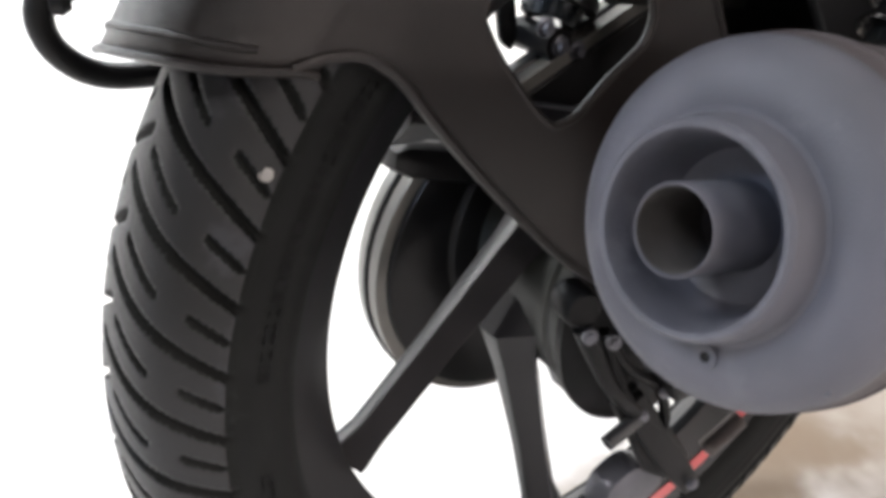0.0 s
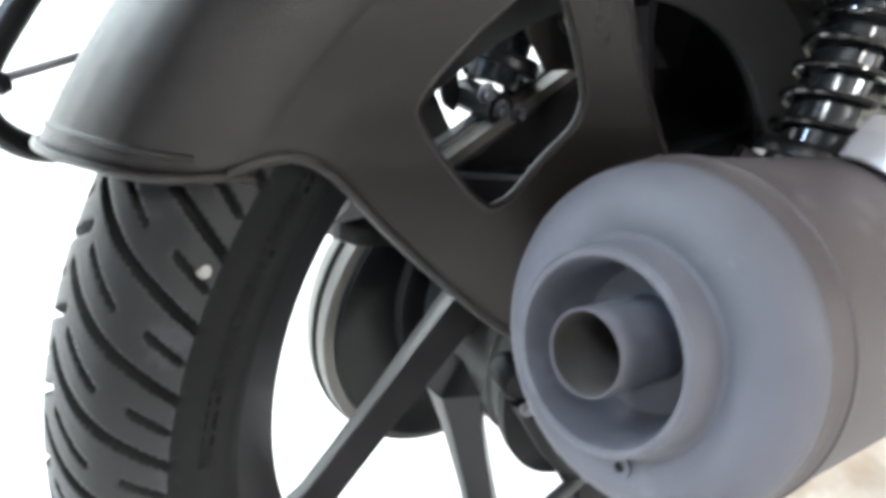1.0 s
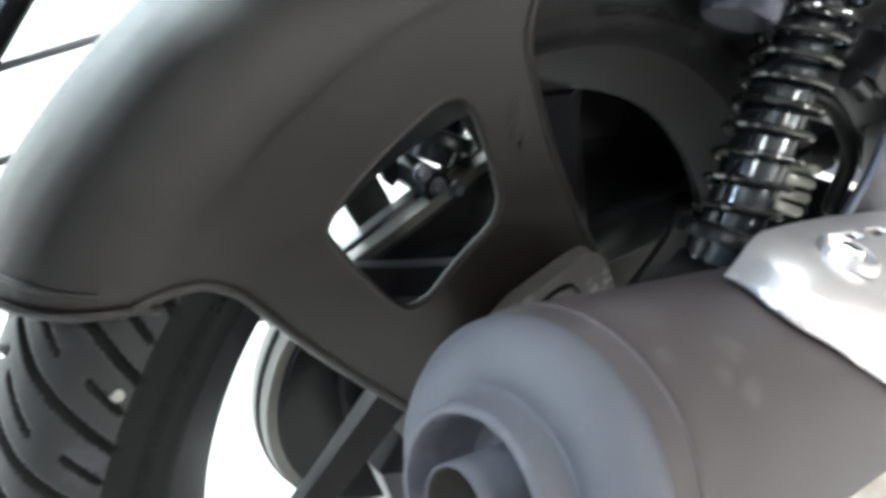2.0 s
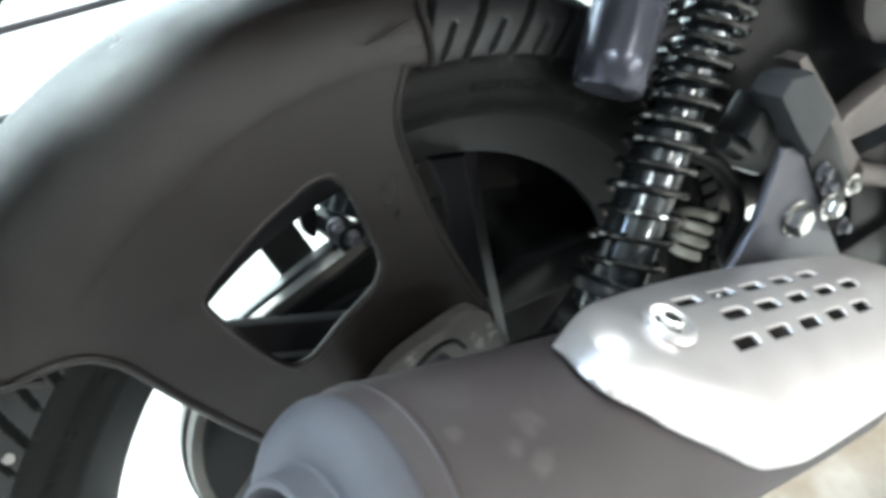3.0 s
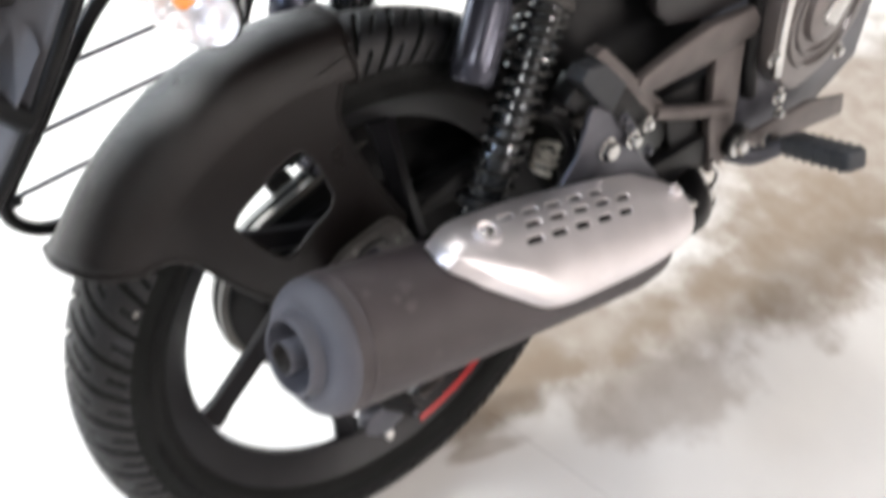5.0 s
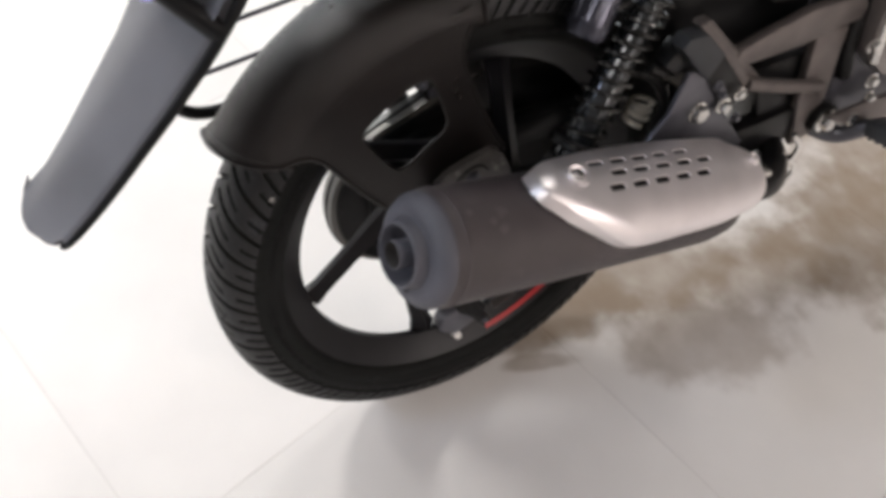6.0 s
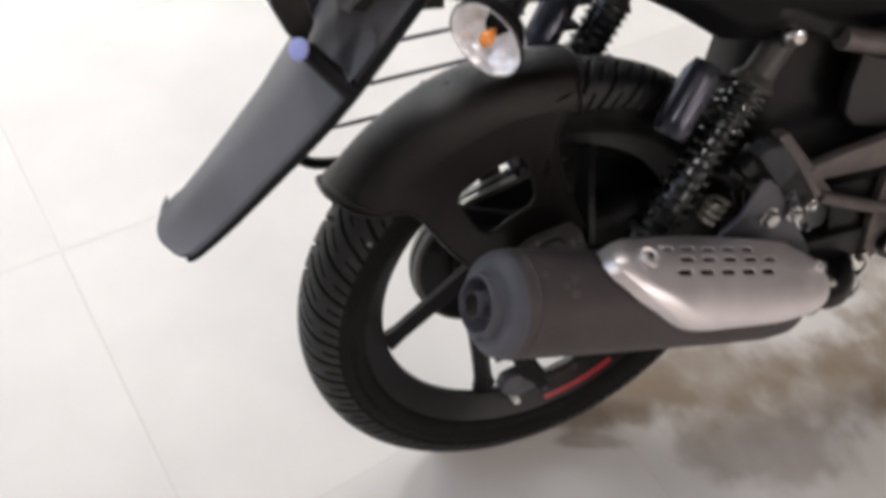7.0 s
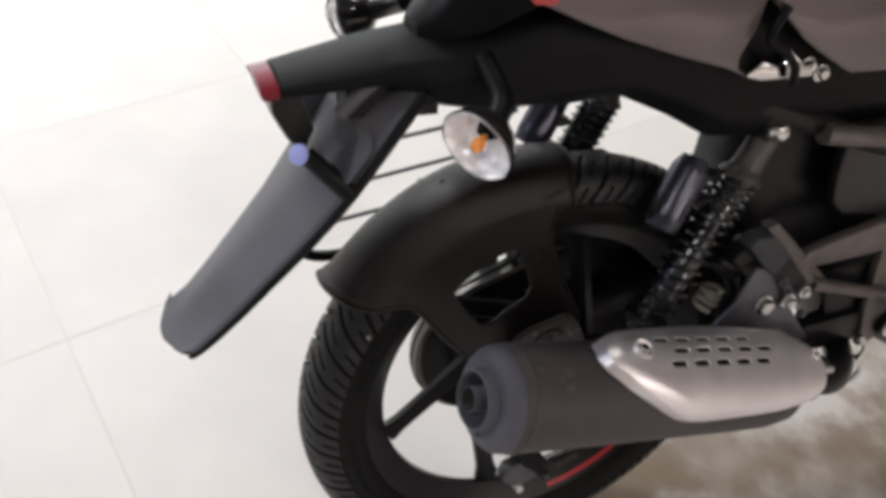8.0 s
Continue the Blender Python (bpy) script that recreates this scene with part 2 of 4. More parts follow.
def tube(points, r, seg=10, bm=None, steps=4, closed=False):
    """A round bar along the points; r: a radius or one for each end."""
    bm = bm or bmesh.new()
    pts = rounded(points, steps) if steps > 1 else [Vector(p) for p in points]
    r0, r1 = r if isinstance(r, tuple) else (r, r)
    n = len(pts)
    rings, e1 = [], None
    for i, p in enumerate(pts):
        if closed:
            d = (pts[(i + 1) % n] - pts[i - 1]).normalized()
        else:
            d = (pts[min(i + 1, n - 1)] - pts[max(i - 1, 0)]).normalized()
        e1 = frame_of(d)[0] if e1 is None else (e1 - d * e1.dot(d)).normalized()
        e2 = d.cross(e1)
        rad = r0 + (r1 - r0) * i / max(1, n - 1)
        rings.append([bm.verts.new(p + (e1 * math.cos(t) + e2 * math.sin(t)) * rad) for t in (2 * math.pi * k / seg for k in range(seg))])
    for p, q in list(zip(rings, rings[1:])) + ([(rings[-1], rings[0])] if closed else []):
        for k in range(seg):
            j = (k + 1) % seg
            bm.faces.new((p[k], p[j], q[j], q[k]))
    if not closed:
        bm.faces.new(rings[0])
        bm.faces.new(list(reversed(rings[-1])))
    return bm


def box(sx, sy, sz, m, edge=0.002, bm=None, segs=2):
    """A block with rounded edges, at the pose m."""
    one = bmesh.new()
    bmesh.ops.create_cube(one, size=1, matrix=Matrix.Diagonal((sx, sy, sz, 1)))
    if edge:
        bmesh.ops.bevel(one, geom=one.edges[:], offset=edge, segments=segs, affect="EDGES", profile=0.5)
    bmesh.ops.transform(one, matrix=m, verts=one.verts)
    return joined(bm, one)


def joined(bm, other):
    """Adds the bmesh other to bm."""
    if bm is None:
        return other
    tmp = bpy.data.meshes.new("tmp")
    other.to_mesh(tmp)
    other.free()
    bm.from_mesh(tmp)
    bpy.data.meshes.remove(tmp)
    return bm


def smooth_outline(outline, steps=3):
    """A closed outline of (y, z) with its corners rounded."""
    n = len(outline)
    out = []
    for i in range(n):
        p0, p1, p2 = Vector(outline[i - 1]), Vector(outline[i]), Vector(outline[(i + 1) % n])
        a, b = p1 + (p0 - p1) * 0.28, p1 + (p2 - p1) * 0.28
        for k in range(steps + 1):
            t = k / steps
            out.append(tuple(a * (1 - t) ** 2 + p1 * 2 * t * (1 - t) + b * t * t))
    return out


def plate(outline, x0, x1, edge=0.0015, holes=(), slope=0.0, zref=0.45):
    """A plate with the outline (y, z) from x0 to x1; slope: how far x goes out for each metre down from zref."""
    bm = bmesh.new()
    loops = []
    for line in (outline, *holes):
        vs = [bm.verts.new((0, y, z)) for y, z in line]
        loops.append([bm.edges.new((vs[i], vs[(i + 1) % len(vs)])) for i in range(len(vs))])
    bmesh.ops.triangle_fill(bm, edges=[e for lp in loops for e in lp], use_beauty=True, use_dissolve=False)
    got = bmesh.ops.extrude_face_region(bm, geom=bm.faces[:])
    top = [v for v in got["geom"] if isinstance(v, bmesh.types.BMVert)]
    for v in bm.verts:
        v.co.x = x0 + slope * (zref - v.co.z)
    for v in top:
        v.co.x = x1 + slope * (zref - v.co.z)
    if edge:
        sharp = [e for e in bm.edges if len(e.link_faces) == 2 and e.calc_face_angle(0) > 0.9
                 and abs(e.verts[0].co.x - e.verts[1].co.x) < abs(x1 - x0) * 0.5]
        bmesh.ops.bevel(bm, geom=sharp, offset=edge, segments=2, affect="EDGES", profile=0.5, clamp_overlap=True)
    return bm


def bolt(o, a, r=0.007, height=0.006, bm=None, washer=1.5):
    """A hexagon head with a washer and a domed end."""
    bm = lathe([(0, 0), (0, r * washer), (0.0016, r * washer), (0.0018, r * washer * 0.95), (0.0018, 0)], o, a, 20, bm)
    bm = lathe([(0.0017, 0), (0.0017, r), (height * 0.85, r), (height, r * 0.86), (height, 0)], o, a, 6, bm)
    return bm


# ---- the setting ----
TILE_WIDTH, TILE_SIZE, GRID_TURN = 0.597, 0.606, 13.0
# unseen room, stretched east to make space for low-angle panels
ROOM = (-4.2, 9.4, -4.4, 6.4)


def build_room():
    x0, x1, y0, y1 = ROOM
    c, s = math.cos(radians(GRID_TURN)), math.sin(radians(GRID_TURN))
    cx, cy = (x0 + x1) / 2, (y0 + y1) / 2
    turned = pose(0, 0, 0, 0, 0, GRID_TURN)
    bm = bmesh.new()
    bmesh.ops.create_grid(bm, x_segments=1, y_segments=1, size=1, matrix=turned @ Matrix.Translation((cx, cy, -0.0005)) @ Matrix.Diagonal(((x1 - x0) / 2 + 0.2, (y1 - y0) / 2 + 0.2, 1, 1)))
    floor = part("floor", bm, GROUT, None, smooth=0)
    tagged(floor, "polished cream vitrified tiles with thin grey joints", "floor", kind="structure")
    for name, sx, sy, px, py in (("wall_north", x1 - x0 + 0.4, 0.2, cx, y1 + 0.1), ("wall_south", x1 - x0 + 0.4, 0.2, cx, y0 - 0.1),
                                 ("wall_east", 0.2, y1 - y0, x1 + 0.1, cy)):
        ob = part(name, box(sx, sy, CEILING + 0.2, turned @ Matrix.Translation((px, py, CEILING / 2 - 0.1)), edge=0), WALL_PAINT, None, smooth=0)
        tagged(ob, "plain unseen room wall, dulled to hold back bounce light", "wall", kind="structure")
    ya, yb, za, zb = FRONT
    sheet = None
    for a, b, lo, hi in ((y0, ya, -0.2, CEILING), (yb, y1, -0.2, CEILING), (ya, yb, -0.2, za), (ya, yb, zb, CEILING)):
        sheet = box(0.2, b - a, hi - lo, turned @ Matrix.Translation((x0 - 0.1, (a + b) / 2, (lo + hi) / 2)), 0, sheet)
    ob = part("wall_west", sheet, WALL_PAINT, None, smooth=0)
    tagged(ob, "unseen cream painted wall round the added glazed front", "wall", kind="structure")
    window = new("added_window_1")
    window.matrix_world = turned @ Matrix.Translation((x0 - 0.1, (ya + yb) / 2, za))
    tagged(window, "added glazed front, unseen, that lights the fender's left side", "window", kind="structure")
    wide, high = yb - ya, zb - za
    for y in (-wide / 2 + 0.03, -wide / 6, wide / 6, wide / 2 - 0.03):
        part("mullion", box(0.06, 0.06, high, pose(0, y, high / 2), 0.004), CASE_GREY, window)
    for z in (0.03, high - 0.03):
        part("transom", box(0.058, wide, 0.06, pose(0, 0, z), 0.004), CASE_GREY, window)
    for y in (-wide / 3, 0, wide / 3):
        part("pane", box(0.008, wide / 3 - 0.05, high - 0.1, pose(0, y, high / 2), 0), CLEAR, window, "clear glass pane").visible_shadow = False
    # added lamp filling the unseen front, to brighten the fender's crown
    lamp = bpy.data.lights.new("added_west_lamp", "AREA")
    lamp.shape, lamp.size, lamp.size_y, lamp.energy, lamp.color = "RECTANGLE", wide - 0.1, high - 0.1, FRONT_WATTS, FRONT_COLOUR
    lit = new("added_west_lamp", lamp)
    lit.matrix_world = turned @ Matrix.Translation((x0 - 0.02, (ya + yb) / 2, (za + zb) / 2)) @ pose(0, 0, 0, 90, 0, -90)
    ob = part("ceiling", box(x1 - x0 + 0.4, y1 - y0 + 0.4, 0.2, turned @ Matrix.Translation((cx, cy, CEILING + 0.1)), edge=0), CEILING_GREY, None, smooth=0)
    tagged(ob, "plain unseen ceiling, greyed to darken reflections", "ceiling", kind="structure")
    return floor


def unseen_panel(x, y, watts, colour):
    """An unseen square panel: tray, diffuser and the lamp just below it."""
    holder = new("unseen_panel")
    holder.matrix_world = pose(x, y, CEILING)
    tagged(holder, "square flat white panel light, unseen and added, on the ceiling", "ceiling light", "panel lights on the ceiling")
    part("tray", box(0.62, 0.62, 0.03, pose(0, 0, -0.017), 0.004), CEILING_PAINT, holder)
    part("diffuser", box(0.58, 0.58, 0.006, pose(0, 0, -0.036), 0.002), glowing("lit diffuser", colour, watts / 12), holder, "glowing white diffuser")
    lamp = bpy.data.lights.new("panel_lamp", "AREA")
    lamp.shape, lamp.size, lamp.energy, lamp.color = "SQUARE", 0.56, watts, colour
    lit = new("panel_lamp", lamp)
    lit.parent = holder
    lit.location = (0, 0, -0.045)


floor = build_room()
for row in PANELS:
    unseen_panel(*row)

# ---- the motorcycle: it leans on its side stand ----
LEAN = 11.5
HUB = 0.305
bike = new("motorcycle")
bike.matrix_world = pose(0, 0, 0.25 * math.cos(radians(LEAN)) + 0.055, 0, -LEAN, 0) @ pose(0, 0, -HUB)
tagged(bike, "black motorcycle with a dusty grey muffler, leaning on polished tiles", "motorcycle")


def tyre():
    """Low round tread with a chevron of long and short grooves, flat side walls."""
    N = 54 * 26
    pitch = 360.0 / 54
    # half section: x and radius, from the crown to the tread's edge
    half = [(0.0, 0.3050), (0.010, 0.3043), (0.020, 0.3018), (0.028, 0.2975), (0.0335, 0.2915), (0.0375, 0.2825), (0.0393, 0.2735), (0.0396, 0.2690)]
    hx, hr = np.array(half).T
    along = np.concatenate([[0], np.cumsum(np.hypot(np.diff(hx), np.diff(hr)))]) * 1000
    end = along[-1]
    phi = np.linspace(0, 360, N, endpoint=False)
    w = np.linspace(-end, end, 100)
    bx, br = np.sign(w) * np.interp(np.abs(w), along, hx), np.interp(np.abs(w), along, hr)
    bx, br = [np.convolve(np.pad(v, 3, mode="reflect", reflect_type="odd"), np.ones(7) / 7, "valid") for v in (bx, br)]
    nx, nr = np.gradient(br), np.gradient(bx)
    ln = np.hypot(nx, nr)
    nx, nr = -nx / ln, nr / ln
    P, S = np.meshgrid(phi, w, indexing="ij")
    depth = np.zeros_like(P)

    def groove(side, shift, lo, hi, wide, deep, slope=0.113):
        s = S * side
        line = 21.9 + (0 if side > 0 else pitch / 2) - slope * (s - 5.7) - 0.00045 * np.maximum(s - 30, 0) ** 2 + shift
        off = np.abs((P - line + pitch / 2) % pitch - pitch / 2)
        cut = np.clip((wide + 0.14 - off) / 0.28, 0, 1)
        ends = np.clip((s - lo) / 1.4 + 0.5, 0, 1) * np.clip((hi - s) / 1.4 + 0.5, 0, 1)
        return deep * (cut * cut * (3 - 2 * cut)) * ends

    for side in (1, -1):
        depth = np.maximum(depth, groove(side, 0.0, -3.0, 80, 0.36, 0.0045))
        depth = np.maximum(depth, groove(side, -pitch / 2, 43, end - 1.5, 0.25, 0.0035))
        depth = np.maximum(depth, groove(side, -pitch * 0.46, 9, 29.5, 0.20, 0.003, 0.145))
    x, r = bx - nx * depth, br - nr * depth
    # side walls, from the tread's edge down to the bead
    wall = [(0.0378, 0.2672), (0.0385, 0.2630), (0.0396, 0.2585), (0.0396, 0.2530), (0.0382, 0.2480), (0.0385, 0.2470), (0.0362, 0.2420), (0.0358, 0.2408), (0.0322, 0.2362), (0.0308, 0.2352), (0.024, 0.230)]
    wx, wr = np.array(wall).T
    x = np.concatenate([np.tile(-wx[::-1], (N, 1)), x, np.tile(wx, (N, 1))], 1)
    r = np.concatenate([np.tile(wr[::-1], (N, 1)), r, np.tile(wr, (N, 1))], 1)
    a = np.radians(phi)[:, None]
    co = np.stack([x, -r * np.cos(a), HUB + r * np.sin(a)], -1).reshape(-1, 3)
    M = x.shape[1]
    i, j = np.meshgrid(np.arange(N), np.arange(M - 1), indexing="ij")
    k = (i + 1) % N
    quads = np.stack([i * M + j, i * M + j + 1, k * M + j + 1, k * M + j], -1).reshape(-1, 4)
    me = bpy.data.meshes.new("tyre")
    me.from_pydata(co.tolist(), [], quads.tolist())
    me.materials.append(RUBBER)
    me.materials.append(TREAD)
    # the tread blocks are scrubbed and sheen-tinted; grooves and side walls keep the black rubber
    cut = np.pad(depth, ((0, 0), (len(wall), len(wall))), constant_values=1.0)
    block = (cut[i, j] + cut[i, j + 1] + cut[k, j] + cut[k, j + 1]) < 0.0012
    me.polygons.foreach_set("material_index", block.astype(np.int32).ravel())
    for p in me.polygons:
        p.use_smooth = True
    return me


def wheel_point(r, angle, x=0.0):
    """A point of the wheel; angle: degrees up from straight back."""
    return Vector((x, -r * math.cos(radians(angle)), HUB + r * math.sin(radians(angle))))


def build_rear_wheel():
    axle = (0, 0, HUB)
    hub = lathe([(-0.075, 0.0), (-0.075, 0.062), (-0.066, 0.066), (-0.020, 0.068), (-0.014, 0.076), (0.018, 0.077), (0.020, 0.0745), (0.024, 0.0745), (0.026, 0.077), (0.034, 0.077), (0.040, 0.074), (0.040, 0.0)], axle, (1, 0, 0), 64)
    wheel = part("rear_wheel", hub, HUB_GREY, bike, "black six-spoke alloy wheel with a grooved tyre")
    t = new("tyre", tyre())
    t.parent = wheel
    tagged(t, label="dusty black tyre with chevron grooves")
    marks = bmesh.new()
    rng = random.Random(4)
    for lo, hi in ((-30, 2), (14, 46), (52, 84), (96, 128)):
        ang = lo
        while ang < hi:
            wide = rng.uniform(0.5, 1.3)
            for r0, r1 in (((0.2500, 0.2556),) if rng.random() < 0.55 else ((0.2500, 0.2518), (0.2538, 0.2556))):
                q = [wheel_point(r, a, x) for r, a, x in ((r0, ang, 0.0392), (r1, ang, 0.0402), (r1, ang + wide, 0.0402), (r0, ang + wide, 0.0392))]
                marks.faces.new([marks.verts.new(p) for p in q])
            ang += wide + rng.uniform(0.35, 0.7)
    bmesh.ops.solidify(marks, geom=marks.faces[:], thickness=0.0006)
    part("sidewall_marking", marks, RUBBER_DUSTY, wheel, "raised worn marking on the side wall", smooth=0, kind="stuff")
    half = [(0.0, 0.2075), (0.010, 0.2185), (0.020, 0.2310), (0.0265, 0.2385), (0.0285, 0.2375), (0.0288, 0.2345), (0.0250, 0.2290), (0.0140, 0.2150), (0.0040, 0.2040), (0.0, 0.2035)]
    rim = [(-x, r) for x, r in half[3::-1]] + half[1:] + [(-x, r) for x, r in half[-2:3:-1]]
    part("rim", lathe(rim, axle, (1, 0, 0), 128, close=True), ALLOY_BLACK, wheel)
    # six spokes set off to one side of the axle, each a ridged bar
    for k in range(6):
        turn = radians(60 * k - 3.6)
        bm = bmesh.new()
        d = Vector((0, math.cos(radians(-137.5)), math.sin(radians(-137.5))))
        side = Vector((0, d.z, -d.y))
        o = Vector(axle) + side * 0.079 + Vector((-0.005, 0, 0))
        rows = []
        for s, w, dep in ((-0.024, 0.0175, 0.020), (0.0, 0.0165, 0.017), (0.03, 0.0142, 0.012), (0.10, 0.0124, 0.0095), (0.165, 0.0126, 0.0090), (0.186, 0.0175, 0.010)):
            c = o + d * s - side * max(0.0, -s) * 1.3
            rows.append([bm.verts.new(c + side * u * w + Vector((v * dep, 0, 0))) for u, v in
                         ((-1.0, -0.2), (-0.15, 1.0), (0.95, 0.1), (1.0, -0.1), (1.0, -0.8), (0.8, -1), (-0.8, -1), (-1.0, -0.8))])
        for p, q in zip(rows, rows[1:]):
            for m in range(8):
                bm.faces.new((p[m], p[(m + 1) % 8], q[(m + 1) % 8], q[m]))
        bm.faces.new(rows[0])
        bm.faces.new(rows[-1])
        bmesh.ops.rotate(bm, cent=axle, matrix=Matrix.Rotation(turn, 3, "X"), verts=bm.verts)
        part("spoke", bm, SPOKE_PAINT, wheel, smooth=28)
    # brake plate with its cam lever on the right
    plate_bm = lathe([(0.036, 0.0), (0.036, 0.083), (0.042, 0.084), (0.046, 0.079), (0.052, 0.064), (0.060, 0.03), (0.070, 0.026), (0.072, 0.0)], axle, (1, 0, 0), 48)
    brake = part("brake_plate", plate_bm, DEEP_BLACK, wheel, "black drum brake plate")
    # cam spindle, curved lever and the link with its window
    lev = lathe([(0, 0), (0, 0.0085), (0.002, 0.0095), (0.016, 0.0095), (0.018, 0.008), (0.018, 0)], (0.066, -0.104, 0.366), (1, -0.25, 0.1), 20)
    part("brake_cam", lev, DEEP_BLACK, wheel, "dark metal brake cam spindle")
    lev = tube([(0.082, -0.108, 0.358), (0.084, -0.097, 0.331), (0.085, -0.086, 0.309), (0.085, -0.065, 0.281)], (0.0048, 0.0038), 12)
    part("brake_lever", lev, DEEP_BLACK, wheel)
    link = tube([(0.080, -0.092, 0.347), (0.082, -0.073, 0.315), (0.082, -0.048, 0.290), (0.082, -0.040, 0.256), (0.082, -0.062, 0.279), (0.082, -0.076, 0.300)], 0.0032, 8, steps=3, closed=True)
    part("brake_link", link, DEEP_BLACK, wheel)
    part("brake_arm", plate([(-0.074, 0.290), (-0.062, 0.295), (-0.034, 0.246), (-0.010, 0.208), (0.000, 0.188), (-0.012, 0.183), (-0.034, 0.214), (-0.062, 0.262)], 0.079, 0.085, 0.002), DEEP_BLACK, wheel, "black brake torque arm")
    for y, z in ((-0.108, 0.356), (-0.092, 0.345), (-0.066, 0.283), (-0.049, 0.291), (-0.012, 0.196)):
        part("brake_bolt", bolt((0.087, y, z), (1, -0.4, 0.2), 0.0026, 0.003), DARK_METAL, wheel)
    # added plate, shaped to hide part of the rim tape from the camera
    part("tape_cover_plate", plate([(-0.074, 0.285), (-0.058, 0.292), (-0.030, 0.250), (-0.004, 0.207), (-0.016, 0.190), (-0.042, 0.215)], 0.070, 0.077, 0.002), DEEP_BLACK, wheel)
    part("brake_rod", tube([(0.086, -0.089, 0.2755), (0.086, -0.066, 0.2815)], 0.0042, 12, steps=1), PEG_RUBBER, wheel)
    spring = lathe([(0, 0)] + [(0.0022 * k + d, r) for k in range(14) for d, r in ((0.0, 0.0040), (0.0011, 0.0060))] + [(0.031, 0)], (0.085, -0.001, 0.217), (0, 0.95, 0.28), 14)
    part("adjuster", spring, ALUMINIUM, wheel, "threaded silver adjuster")
    part("anchor_lug", plate(smooth_outline([(-0.064, 0.180), (-0.058, 0.200), (-0.036, 0.206), (-0.012, 0.190), (-0.010, 0.172), (-0.040, 0.160)], 3), 0.046, 0.064, 0.005), DARK_METAL, wheel, "grey cast anchor lug")
    nut = bolt((0.071, 0, HUB), (1, 0, 0), 0.013, 0.014)
    part("axle_nut", nut, DARK_METAL, wheel)
    # red tape on the rim's edge and the pale valve
    bm = bmesh.new()
    rows = []
    for k in range(25):
        ang = -99 - 29 * k / 24
        rows.append([bm.verts.new(wheel_point(r, ang, x)) for r, x in ((0.2205, 0.0202), (0.2232, 0.0224), (0.2258, 0.0244))])
    for p, q in zip(rows, rows[1:]):
        for m in range(2):
            bm.faces.new((p[m], p[m + 1], q[m + 1], q[m]))
    part("rim_tape", bm, RED, wheel, "red reflective tape strip")
    valve = tube([wheel_point(0.206, -86, 0.010), wheel_point(0.203, -85.7, 0.022), wheel_point(0.199, -85.4, 0.032)], (0.0055, 0.0050), 12)
    part("valve", valve, WHITE_MARK, wheel, "pale tyre valve cap")
    return wheel


wheel = build_rear_wheel()

# muffler axis
MUF_O, MUF_A = Vector((0.177, -0.10, 0.456)), Vector((-0.047, 0.951, -0.306)).normalized()
MUF_1 = MUF_A.cross(Vector((0, 0, 1))).normalized()
MUF_2 = MUF_1.cross(MUF_A)


def on_muffler(s, angle, r):
    """The place s metres along the muffler, at the angle (degrees) round it and r metres out."""
    return MUF_O + MUF_A * s + (MUF_1 * math.cos(radians(angle)) + MUF_2 * math.sin(radians(angle))) * r


